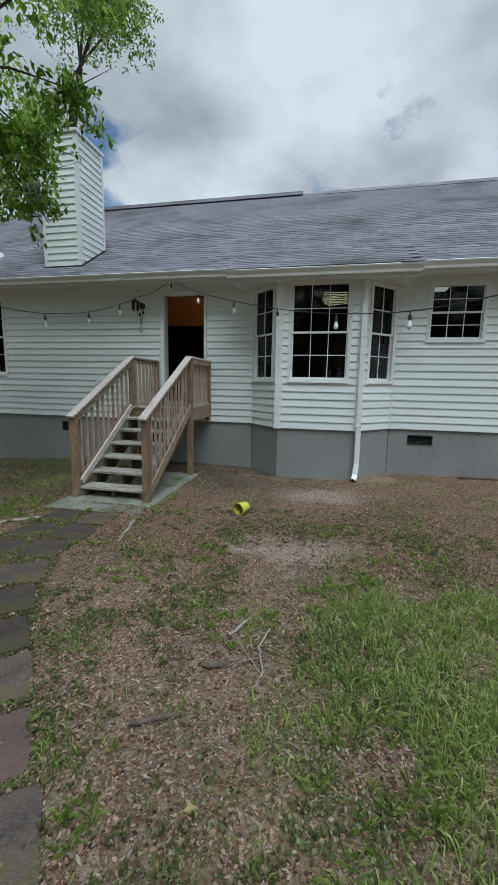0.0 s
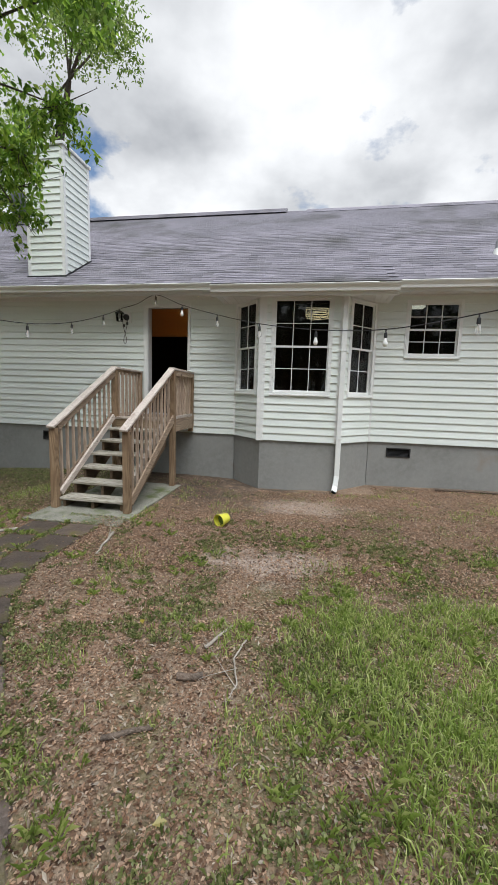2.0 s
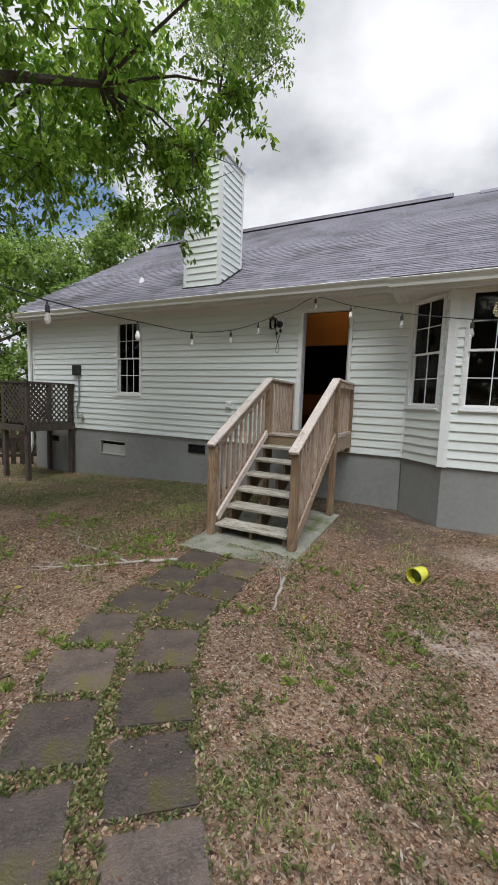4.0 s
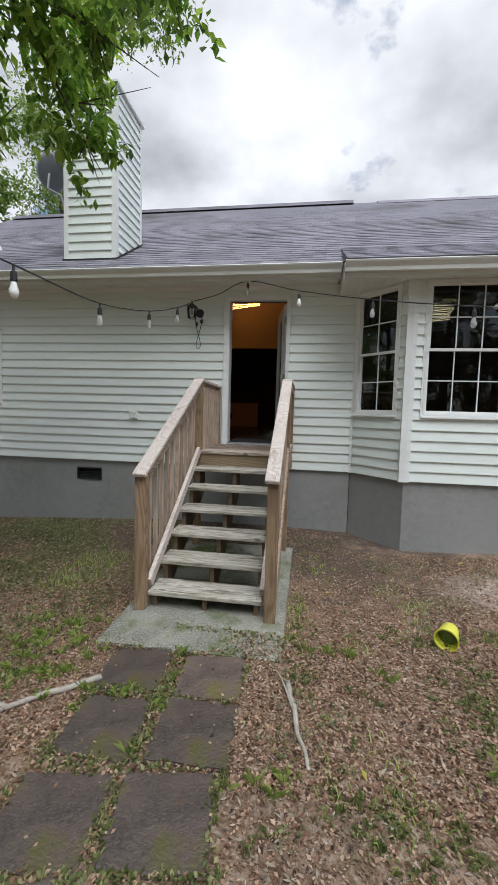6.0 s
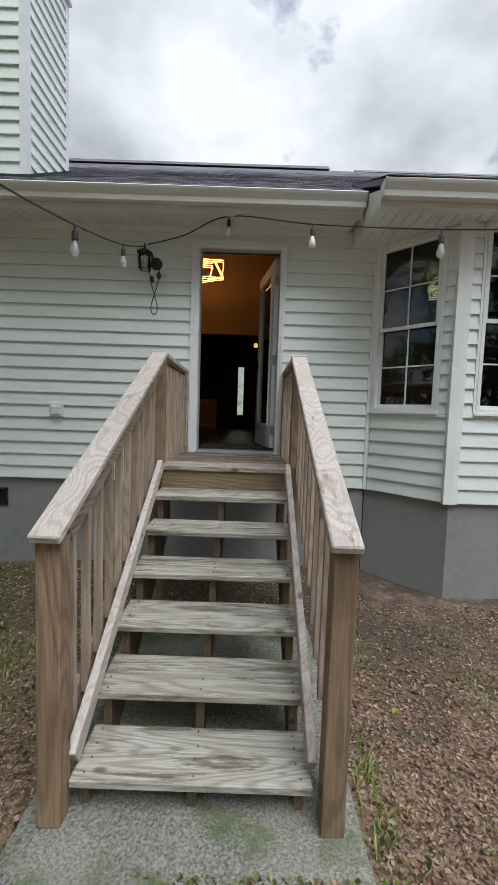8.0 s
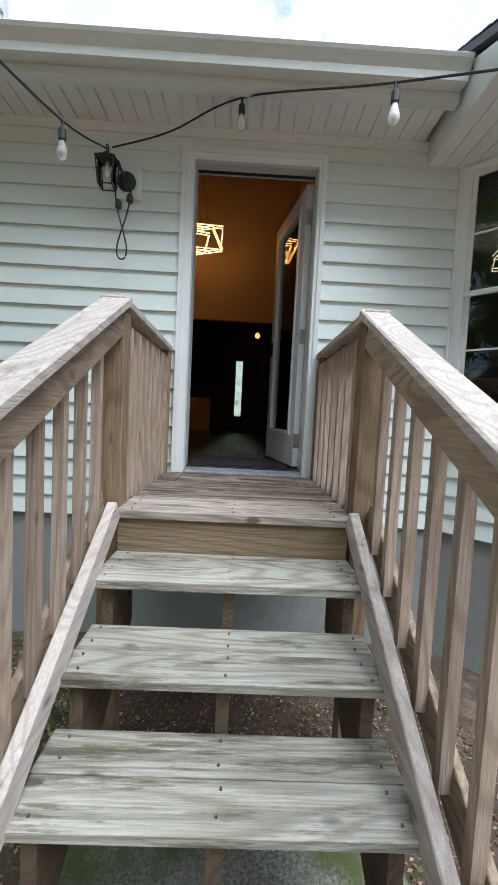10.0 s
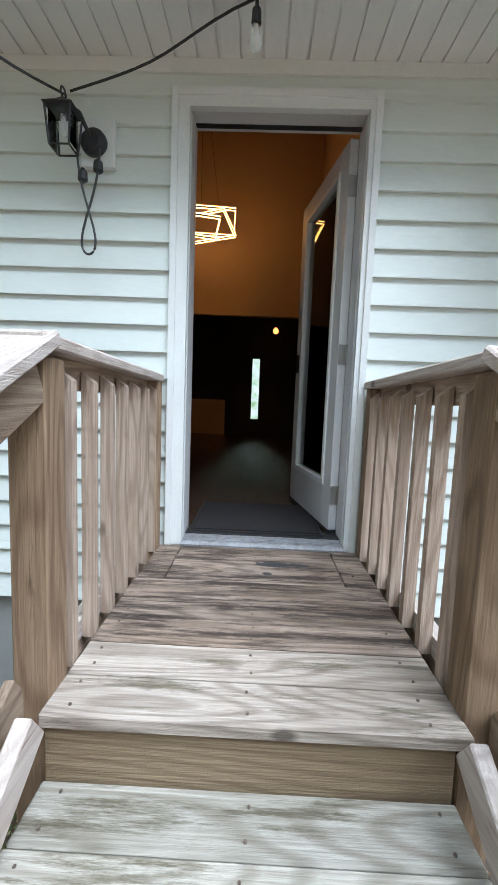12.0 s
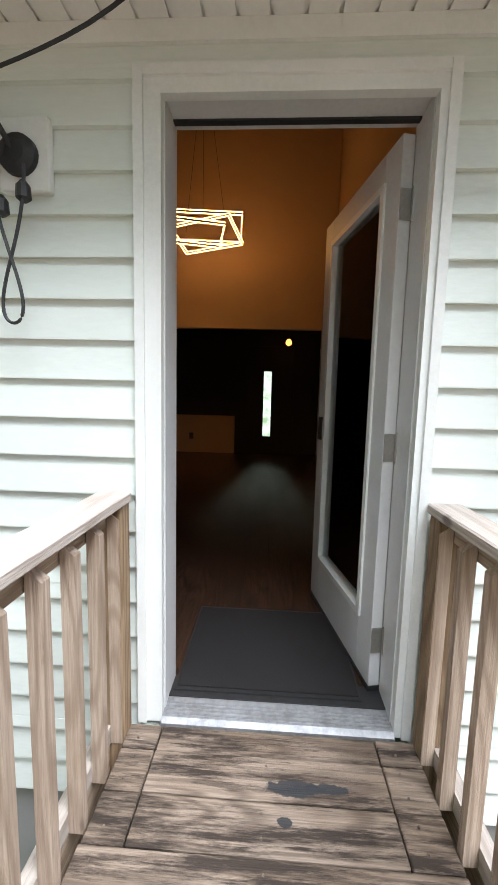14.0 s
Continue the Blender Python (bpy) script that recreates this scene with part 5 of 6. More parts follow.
def dish():
    t = thing("satellite_dish", "dark grey satellite dish on the roof by the chimney", "satellite dish")
    c = Vector((-6.25, 7.85, 5.19))
    aim = Matrix.Translation(c) @ look((0, 0, 0), (-0.25, 1.0, 0.5)).to_3x3().to_4x4()
    bm = bmesh.new()
    rings = []
    for i in range(7):
        r = 0.27 * i / 6 + 0.002
        rings.append([bm.verts.new((r * 0.92 * math.cos(k * math.tau / 28), r * math.sin(k * math.tau / 28), -0.75 * r * r)) for k in range(28)])
    for a, b in zip(rings, rings[1:]):
        for k in range(28):
            bm.faces.new((a[k], a[(k + 1) % 28], b[(k + 1) % 28], b[k]))
    bm.faces.new(rings[0])
    g = bmesh.ops.solidify(bm, geom=bm.faces[:], thickness=0.012)
    bmesh.ops.transform(bm, matrix=aim, verts=bm.verts)
    part("reflector", bm, M_DISH, t, "", True)
    foot = Vector((-5.84, 7.78, rz(7.78) + 0.01))
    part("mast", tube(bmesh.new(), [foot, foot + Vector((0.0, 0, 0.3)), c + Vector((0.22, -0.09, -0.42)), c + Vector((0.0, -0.09, -0.30)), c + Vector((0.0, -0.05, -0.05))], 0.019, 8), M_DISH, t)
    part("feed_arm", tube(bmesh.new(), [c + Vector((0.0, -0.09, -0.30)), c + Vector((-0.05, 0.12, -0.26)), c + Vector((-0.1, 0.32, -0.1))], 0.014, 7), M_DISH, t)
    part("receiver", beam(c + Vector((-0.1, 0.34, -0.08)), c + Vector((-0.07, 0.24, -0.02)), 0.06, 0.05, 0.006), M_BLACK, t, "dark receiver head")
    part("foot", boxbm(foot.x - 0.07, foot.y - 0.1, foot.z - 0.08, foot.x + 0.07, foot.y + 0.1, foot.z + 0.02), M_DISH, t)


dish()
for x, y in ((-7.6, 8.3), (-6.8, 10.6), (3.1, 8.1)):
    v = thing("roof_vent_pipe", "small grey plumbing vent pipe on the roof", "vent pipe", "roof vents")
    part("pipe", lathe([(0.035, -0.1), (0.035, 0.22)], (x, y, rz(y)), 12), M_DISH, v)
    part("boot", lathe([(0.10, -0.1), (0.05, 0.07), (0.04, 0.09)], (x, y, rz(y)), 14), M_GUTTER, v)

# ---- loose things in the yard ----
cup = thing("toy_bucket", "small yellow plastic bucket lying on its side", "bucket")
m = Matrix.Translation((-0.995, 4.77, gz(-0.995, 4.77) + 0.085)) @ Matrix.Scale(0.9, 4) @ Matrix.Rotation(radians(62), 4, "Z") @ Matrix.Rotation(radians(-94), 4, "Y") 
wallp = [(0.0, -0.075), (0.066, -0.075), (0.088, 0.085), (0.094, 0.085), (0.094, 0.095), (0.084, 0.095), (0.06, -0.066), (0.0, -0.066)]
part("shell", lathe([(max(r, 0.001), z) for r, z in wallp], (0, 0, 0), 28, m=m), M_YELLOW, cup)
part("label_band", lathe([(0.0715, -0.04), (0.0885, 0.084), (0.0875, 0.084), (0.0705, -0.04)], (0, 0, 0), 28, m=m), M_YELLOW, cup)
part("residue", lathe([(0.07, 0.0), (0.074, 0.02), (0.04, 0.035), (0.001, 0.03)], (0, 0, 0), 18, m=m), M_GREENIN, cup, "green leafy residue inside")


def stick(name, pts, r0, r1, label, mat=M_STICK, forks=0, seed=1):
    rnd = random.Random(seed)
    fine = []
    for a, b in zip(pts, pts[1:]):
        for k in range(5):
            u = k / 5
            x, y = a[0] + (b[0] - a[0]) * u, a[1] + (b[1] - a[1]) * u
            fine.append((x + rnd.uniform(-1, 1) * r0 * 0.5, y + rnd.uniform(-1, 1) * r0 * 0.5))
    fine.append(pts[-1][:2])
    n = len(fine)
    rad = [r0 + (r1 - r0) * i / (n - 1) for i in range(n)]
    bm = tube(bmesh.new(), [(x, y, gz(x, y) + rr * 0.8 + 0.004) for (x, y), rr in zip(fine, rad)], rad, 7)
    for k in range(forks):
        i = int(n * (0.45 + 0.5 * k / max(1, forks)))
        x, y = fine[i]
        a = rnd.uniform(0, math.tau)
        l = rnd.uniform(0.15, 0.5)
        q = [(x + math.cos(a) * l * u + rnd.uniform(-0.01, 0.01), y + math.sin(a) * l * u, gz(x, y) + 0.008 + 0.05 * u) for u in (0, 0.35, 0.7, 1)]
        tube(bm, q, [rad[i] * 0.6, rad[i] * 0.45, rad[i] * 0.3, 0.002], 5)
    ob = link(name, bm, mat, True)
    tagged(ob, label, "stick", "fallen sticks")


stick("fallen_branch", [(-3.26, 3.96), (-3.64, 3.63), (-4.15, 3.72), (-4.52, 3.77), (-4.95, 4.2)], 0.019, 0.005, "long pale fallen branch with twigs", forks=8, seed=3)
stick("fallen_branch", [(-3.64, 3.62), (-4.0, 3.30), (-4.4, 3.1)], 0.013, 0.004, "thin pale fallen branch", forks=3, seed=9)
stick("fallen_stick", [(-2.13, 4.11), (-2.075, 3.80), (-2.01, 3.54)], 0.019, 0.010, "broken pale stick with peeling bark", forks=1, seed=4)
stick("fallen_stick", [(-0.26, 2.53), (-0.31, 2.28), (-0.25, 2.08), (-0.28, 1.93)], 0.007, 0.004, "thin crooked pale twig", forks=2, seed=6)
stick("rotten_branch", [(-0.82, 1.62), (-0.60, 1.72)], 0.015, 0.012, "short rotten piece of branch", M_LOG, seed=7)
stick("rotten_branch", [(-0.60, 2.06), (-0.46, 2.11)], 0.022, 0.02, "short dark rotten wood chunk", M_LOG, seed=8)
stick("rotten_branch", [(-0.52, 2.36), (-0.40, 2.64)], 0.013, 0.008, "peeling strip of bark", M_STICK, seed=11)
stick("fallen_stick", [(-4.7, 2.6), (-4.2, 2.75)], 0.016, 0.008, "short dark stick on bare dirt", M_LOG, seed=12)
stick("fallen_stick", [(1.9, 3.9), (2.05, 4.4)], 0.014, 0.008, "pale stick on the grass", seed=13)
stick("edging_timber", [(2.2, 7.22), (5.8, 7.2)], 0.03, 0.03, "half-buried edging along the foundation", M_LOG, seed=14)

# ---- plants ----
def leaves_mesh(centres, size, rnd, droop=0.6, long=1.9):
    """Many small folded leaves: each of four triangles."""
    vs, fs = [], []
    for c in centres:
        s = size * rnd.uniform(0.6, 1.25)
        a = rnd.uniform(0, math.tau)
        el = -droop + rnd.gauss(0, 0.5)
        d = Vector((math.cos(a) * math.cos(el), math.sin(a) * math.cos(el), math.sin(el)))
        u = Vector((-math.sin(a), math.cos(a), rnd.uniform(-0.4, 0.4))).normalized()
        nrm = d.cross(u)
        k = len(vs)
        mid = c + d * s * long * 0.45
        vs += [c, mid + u * s * 0.5 + nrm * s * 0.12, c + d * s * long, mid - u * s * 0.5 + nrm * s * 0.12, mid - nrm * s * 0.05]
        fs += [(k, k + 1, k + 4), (k + 1, k + 2, k + 4), (k + 2, k + 3, k + 4), (k + 3, k, k + 4)]
    me = bpy.data.meshes.new("crown")
    me.from_pydata([tuple(v) for v in vs], [], fs)
    return me


def crown(parent, clumps, count, size, mat, seed, droop=0.6, label=""):
    rnd = random.Random(seed)
    tot = sum(r ** 2 for _, r in clumps)
    pts = []
    for c, r in clumps:
        c = Vector(c)
        n = int(count * r * r / tot)
        sprays = max(4, int(n / 16))
        for _ in range(sprays):
            d = Vector((rnd.gauss(0, 1), rnd.gauss(0, 1), rnd.gauss(0, 0.8))).normalized() * r * rnd.uniform(0.15, 1.05)
            s0 = c + d
            w = Vector((rnd.gauss(0, 1), rnd.gauss(0, 1), rnd.gauss(-0.3, 0.5))).normalized() * r * 0.5
            for k in range(16):
                pts.append(s0 + w * (k / 16) + Vector((rnd.gauss(0, 1), rnd.gauss(0, 1), rnd.gauss(0, 1))) * size * 0.7)
    me = leaves_mesh(pts, size, rnd, droop)
    me.materials.append(mat)
    ob = new("crown", me)
    ob.parent = parent
    ob["label"] = label or "green leafy crown"
    return ob


def limb(bm, pts, r0, r1, sides=8, seed=0):
    rnd = random.Random(seed)
    fine = []
    for a, b in zip(pts, pts[1:]):
        a, b = Vector(a), Vector(b)
        for k in range(4):
            fine.append(a.lerp(b, k / 4) + Vector((rnd.gauss(0, 1), rnd.gauss(0, 1), rnd.gauss(0, 1))) * 0.12 * (r0 + r1))
    fine.append(Vector(pts[-1]))
    n = len(fine)
    tube(bm, fine, [r0 + (r1 - r0) * (i / (n - 1)) for i in range(n)], sides)


def near_tree():
    t = thing("yard_tree", "large leafy tree overhanging the yard and roof", "tree")
    base, fork = Vector((-6.1, 0.9, fall(-6.1) - 0.1)), Vector((-5.5, 1.8, 2.8))
    bm = bmesh.new()
    limb(bm, [base, (-6.0, 1.1, 1.2), fork], 0.34, 0.24, 12, 1)
    part("trunk", bm, M_BARK, t)
    clumps = [((-4.15, 5.3, 3.85), 0.38), ((-3.9, 5.0, 4.5), 0.5), ((-3.3, 5.0, 5.0), 0.45), ((-4.7, 4.7, 4.6), 0.6), ((-4.4, 4.1, 5.3), 0.75), ((-5.3, 4.6, 5.4), 0.8), ((-5.6, 4.2, 4.3), 0.7), ((-3.3, 4.1, 5.9), 0.7), ((-2.7, 4.6, 5.9), 0.45),
              ((-6.3, 4.4, 4.6), 0.8), ((-6.9, 4.0, 3.7), 0.7), ((-6.2, 3.2, 4.3), 0.8), ((-5.2, 3.2, 4.9), 0.8), ((-4.2, 2.9, 5.3), 0.7), ((-7.4, 3.2, 3.5), 0.8), ((-7.6, 4.4, 3.2), 0.7), ((-5.2, 2.4, 4.2), 0.6), ((-4.5, 5.6, 4.9), 0.5), ((-7.3, 2.2, 4.4), 0.9), ((-4.4, 1.6, 4.6), 0.6), ((-6.6, 5.6, 5.6), 0.9), ((-3.0, 3.0, 6.4), 0.6), ((-5.8, 6.0, 6.6), 0.8), ((-5.2, 5.4, 4.1), 0.4), ((-4.35, 5.5, 4.35), 0.35), ((-3.6, 2.3, 4.9), 0.5), ((-6.0, 2.6, 3.3), 0.5)]
    hubs = [(-4.9, 3.2, 4.4), (-6.3, 3.2, 3.9), (-4.5, 3.0, 5.4), (-6.6, 2.4, 4.2), (-4.6, 4.2, 4.9), (-5.6, 4.2, 5.2)]
    hb = bmesh.new()
    for i, h in enumerate(hubs[:4]):
        limb(hb, [fork, fork.lerp(Vector(h), 0.5) + Vector((0, 0, 0.2)), h], 0.085 - 0.01 * i, 0.03, 8, 20 + i)
    limb(hb, [hubs[0], hubs[4]], 0.05, 0.035, 7, 31)
    limb(hb, [hubs[1], hubs[5]], 0.05, 0.035, 7, 32)
    part("limb", hb, M_BARK, t)
    tw = bmesh.new()
    for i, (c, r) in enumerate(clumps):
        h = min(hubs, key=lambda q: (Vector(q) - Vector(c)).length)
        limb(tw, [h, Vector(h).lerp(Vector(c), 0.55) + Vector((0, 0, 0.12)), c], 0.024, 0.006, 5, 40 + i)
        rnd = random.Random(i)
        for k in range(5):
            e = Vector(c) + Vector((rnd.gauss(0, 1), rnd.gauss(0, 1), rnd.gauss(-0.2, 0.7))) * r * 0.6
            limb(tw, [c, e], 0.009, 0.003, 4, 90 + i * 7 + k)
    part("twig_work", tw, M_BARK, t)
    crown(t, clumps, 27000, 0.058, M_LEAF, 5, 0.75, "green pointed leaves in drooping sprays")
    return t


near_tree()


def tree(name, x, y, h, spread, seed, mat, count, size, label, low=0.3, group="background trees"):
    t = thing(name, label, "tree", group)
    rnd = random.Random(seed)
    bm = bmesh.new()
    limb(bm, [(x, y, fall(x) - 0.1), (x + rnd.uniform(-0.3, 0.3), y, h * 0.35), (x + rnd.uniform(-0.5, 0.5), y, h * 0.85)], h * 0.022 + 0.05, 0.04, 9, seed)
    clumps = []
    for i in range(16):
        z = h * rnd.uniform(low, 1.0)
        k = math.sin(min(1, (z / h - low) / (1 - low) * 0.85 + 0.15) * math.pi) ** 0.6
        a = rnd.uniform(0, math.tau)
        r = spread * k * rnd.uniform(0.2, 0.95)
        c = Vector((x + math.cos(a) * r, y + math.sin(a) * r, z))
        clumps.append((c, spread * rnd.uniform(0.22, 0.42)))
        limb(bm, [(x, y, max(h * 0.2, z - r * 0.6)), c], h * 0.006 + 0.015, 0.015, 5, seed + i)
    part("trunk", bm, M_BARK, t)
    crown(t, clumps, count, size, mat, seed + 1, 0.4)
    return t


tall = thing("tall_tree", "tall airy tree rising behind the roof", "tree", "background trees")
tb = bmesh.new()
limb(tb, [(-12.0, 16.0, fall(-12.0) - 0.1), (-11.8, 15.8, 5.0), (-10.6, 15.0, 9.0), (-9.0, 13.8, 12.0)], 0.3, 0.08, 9, 61)
tall_clumps = [((-6.4, 11.7, 11.4), 1.0), ((-6.9, 12.0, 12.5), 1.3), ((-6.3, 11.6, 12.6), 0.9), ((-7.8, 12.6, 14.0), 1.4), ((-12.0, 15.4, 11.6), 1.6), ((-9.0, 13.6, 14.0), 1.8), ((-11.5, 15.5, 9.0), 1.6)]
for i, (c, r) in enumerate(tall_clumps):
    limb(tb, [(-9.0, 13.8, 12.0), c], 0.05, 0.015, 5, 62 + i)
part("trunk", tb, M_BARK, tall)
crown(tall, tall_clumps, 19000, 0.065, M_FARLEAF, 70, 0.5)
tree("green_tree", -13.5, 15.0, 9.5, 3.6, 72, M_FARLEAF, 15000, 0.12, "bright green tree beyond the house", 0.2)
tree("green_tree", -15.5, 9.5, 7.5, 3.0, 73, M_FARLEAF, 15000, 0.11, "bright green leafy tree by the fence", 0.1)
tree("green_tree", -17.0, 4.5, 8.5, 3.4, 74, M_FARLEAF, 15000, 0.12, "bright green leafy tree by the fence", 0.1)
tree("green_tree", -18.5, 14.5, 9.0, 3.8, 76, M_FARLEAF, 12000, 0.13, "bright green tree beyond the fence", 0.08)
tree("green_tree", -12.6, 10.6, 5.2, 2.1, 77, M_FARLEAF, 12000, 0.09, "bright green young tree beside the house", 0.06)
tree("green_tree", -15.0, 6.6, 5.5, 2.2, 78, M_FARLEAF, 12000, 0.09, "bright green young tree behind the fence", 0.06)
tree("green_tree", -21.0, 12.0, 11.0, 4.5, 75, M_DARKLEAF, 6000, 0.17, "dark green tree beyond the fence", 0.1)
for i in range(7):
    x, y = -12.6 - 0.75 * i + 0.3 * math.sin(i * 2.1), 9.9 - 1.35 * i
    b = thing("shrub", "leafy green shrub behind the fence", "shrub", "shrubs")
    rnd = random.Random(100 + i)
    bm = bmesh.new()
    cl = []
    for k in range(6):
        c = Vector((x + rnd.gauss(0, 0.45), y + rnd.gauss(0, 0.45), rnd.uniform(0.3, 1.9)))
        cl.append((c, rnd.uniform(0.4, 0.7)))
        limb(bm, [(x, y, fall(x) - 0.05), c], 0.03, 0.01, 5, k)
    part("stems", bm, M_BARK, b)
    crown(b, cl, 3000, 0.07, M_FARLEAF if i % 2 else M_DARKLEAF, 200 + i, 0.4)
# woods at the back of the yard
wood_tree = tree("woods_tree", 0, -17, 13, 4.2, 81, M_DARKLEAF, 6000, 0.2, "dark green tree at the back of the yard", 0.12, "back woods")
for i in range(22):
    x = -29 + 2.9 * i + 1.3 * math.sin(i * 1.7)
    y = 2.5 * math.sin(i * 2.3) - 1.5 + (8 if abs(x) > 18 else 0)
    copy_thing(wood_tree, Matrix.Translation((x, y, 0)))


# grass, weeds and litter
def on_path(x, y):
    for a, b in (((-0.75, 0.3), (-1.97, 1.62)), ((-1.97, 1.62), (-2.5, 2.33)), ((-2.5, 2.33), (-2.83, 3.1)), ((-2.83, 3.1), (-2.84, 4.3))):
        p, q, c = Vector(a), Vector(b), Vector((x, y))
        u = max(0, min(1, (c - p).dot(q - p) / (q - p).length_squared))
        if (p.lerp(q, u) - c).length < 0.45:
            return True
    return -3.5 < x < -2.17 and 4.28 < y < 6.56


def lushness(x, y):
    g = max(0, 1 - ((x - 2.9) / 3.4) ** 2 - ((y - 1.9) / 2.3) ** 2)
    g2 = 0.4 * max(0, 1 - ((x + 6) / 3.4) ** 2 - ((y - 6) / 1.4) ** 2)
    n = noise.noise(Vector((x * 1.3, y * 1.3, 4))) * 0.6 + noise.noise(Vector((x * 4, y * 4, 9))) * 0.5
    return max(g, g2) * 0.95 + n * 0.85 - 0.05


def grass():
    rnd = random.Random(11)
    vs, fs = [], []
    n = 0
    while n < 85000:
        x, y = rnd.uniform(-4.5, 5.0), rnd.uniform(0.2, 6.6) if rnd.random() < 0.5 else rnd.uniform(0.2, 3.2)
        if on_path(x, y) or lushness(x, y) < rnd.uniform(0.05, 1.5):
            continue
        n += 1
        k0 = len(vs)
        h = rnd.uniform(0.02, 0.085) * (0.6 + 0.8 * min(1, max(0, lushness(x, y))))
        a = rnd.uniform(0, math.tau)
        b = rnd.uniform(0, math.tau)
        w = rnd.uniform(0.002, 0.0042)
        z = gz(x, y)
        ln = h * rnd.uniform(0.2, 1.1)
        dx, dy = math.cos(a), math.sin(a)
        ux, uy = math.cos(b) * w, math.sin(b) * w
        vs += [(x - ux, y - uy, z), (x + ux, y + uy, z), (x + dx * ln * 0.4 + ux, y + dy * ln * 0.4 + uy, z + h * 0.7), (x + dx * ln * 0.4 - ux, y + dy * ln * 0.4 - uy, z + h * 0.7), (x + dx * ln, y + dy * ln, z + h * 0.85)]
        fs += [(k0, k0 + 1, k0 + 2, k0 + 3), (k0 + 3, k0 + 2, k0 + 4)]
    me = bpy.data.meshes.new("grass")
    me.from_pydata(vs, [], fs)
    me.materials.append(M_GRASS)
    tagged(new("grass", me), "patchy bright green lawn grass", "grass", kind="stuff")


def flakes(name, count, mat, label, lo, hi, region, keep, flat=0.25, seed=1, long=1.6, lift=0.006):
    rnd = random.Random(seed)
    vs, fs = [], []
    n = 0
    tries = 0
    while n < count and tries < count * 30:
        tries += 1
        x, y = rnd.uniform(region[0], region[1]), region[2] + (region[3] - region[2]) * rnd.random() ** 1.4
        if not keep(x, y, rnd):
            continue
        n += 1
        s = rnd.uniform(lo, hi) * (0.5 + rnd.random() * 0.5)
        a = rnd.uniform(0, math.tau)
        t = rnd.gauss(0, flat)
        d = Vector((math.cos(a) * math.cos(t), math.sin(a) * math.cos(t), math.sin(t)))
        u = Vector((-math.sin(a), math.cos(a), rnd.gauss(0, flat))).normalized() * s * 0.5
        c = Vector((x, y, gz(x, y) + lift + abs(d.z) * s))
        k = len(vs)
        up = Vector((0, 0, s * rnd.uniform(-0.1, 0.3)))
        vs += [tuple(c - d * s * long / 2), tuple(c + u + up), tuple(c + d * s * long / 2), tuple(c - u + up)]
        fs += [(k, k + 1, k + 2), (k, k + 2, k + 3)]
    me = bpy.data.meshes.new(name)
    me.from_pydata(vs, [], fs)
    me.materials.append(mat)
    return tagged(new(name, me), label, "ground cover", kind="stuff")


grass()
NEAR = (-6.0, 4.0, 0.2, 7.25)
WIDE = (-12.5, -4.5, 0.5, 7.3)
sandy = lambda x, y: ((x + 0.35) / 0.65) ** 2 + ((y - 3.75) / 0.38) ** 2 < 1 or ((x + 0.1) / 0.75) ** 2 + ((y - 5.8) / 0.42) ** 2 < 1
inbay = lambda x, y: y > 6.7 and -1.6 < x < 1.1
flakes("leaf_litter", 190000, M_LITTER, "dry brown leaf and mulch litter", 0.005, 0.021, NEAR, lambda x, y, r: not on_path(x, y) and not inbay(x, y) and lushness(x, y) < r.uniform(0.1, 0.9) and not (sandy(x, y) and r.random() < 0.55) and not (y > 5.8 and x < -0.9 and r.random() < 0.6), seed=21)
flakes("pale_chips", 60000, leaf_mat("pale_chip", (0.26, 0.19, 0.13), (0.44, 0.36, 0.28), (0.70, 0.62, 0.52)), "pale wood chips and dry leaves", 0.004, 0.017, NEAR, lambda x, y, r: not on_path(x, y) and not inbay(x, y) and not (y > 5.8 and x < -0.9 and r.random() < 0.7), seed=22, long=3.0)
flakes("weeds", 28000, M_WEED, "low broad-leaved weeds in the dirt", 0.007, 0.024, NEAR, lambda x, y, r: not on_path(x, y) and not inbay(x, y) and noise.noise(Vector((x * 1.7, y * 1.7, 20))) + 0.5 * noise.noise(Vector((x * 5, y * 5, 3))) > r.uniform(0.05, 0.6) and not (x < -1.3 - 0.9 * y / 3 and r.random() < 0.9) and not (y > 2.6 and r.random() < 0.5), 0.5, 23, 1.3, 0.018)
flakes("path_weeds", 5500, M_WEED, "green weeds growing between the pavers", 0.008, 0.024, (-3.6, -0.3, 0.1, 4.6), lambda x, y, r: on_path(x, y) and not paver_at(x, y) and noise.noise(Vector((x * 4, y * 4, 30))) > r.uniform(-0.5, 0.4), 0.6, 24, 1.5, 0.016)
flakes("path_litter", 9000, M_LITTER, "dry litter between the pavers", 0.006, 0.024, (-3.6, -0.3, 0.1, 4.6), lambda x, y, r: on_path(x, y) and (not paver_at(x, y) or r.random() < 0.015), 0.25, 26, 1.6, 0.012)
flakes("house_litter", 70000, M_LITTER, "fine dry litter in front of the house", 0.006, 0.024, (-4.5, 4.5, 3.4, 7.35), lambda x, y, r: not on_path(x, y) and not inbay(x, y) and not (sandy(x, y) and r.random() < 0.5) and not (x < -0.8 and y > 5.2 and r.random() < 0.7), seed=33)
flakes("far_litter", 45000, M_LITTER, "dry leaf litter by the house", 0.010, 0.032, WIDE, lambda x, y, r: True, seed=31)
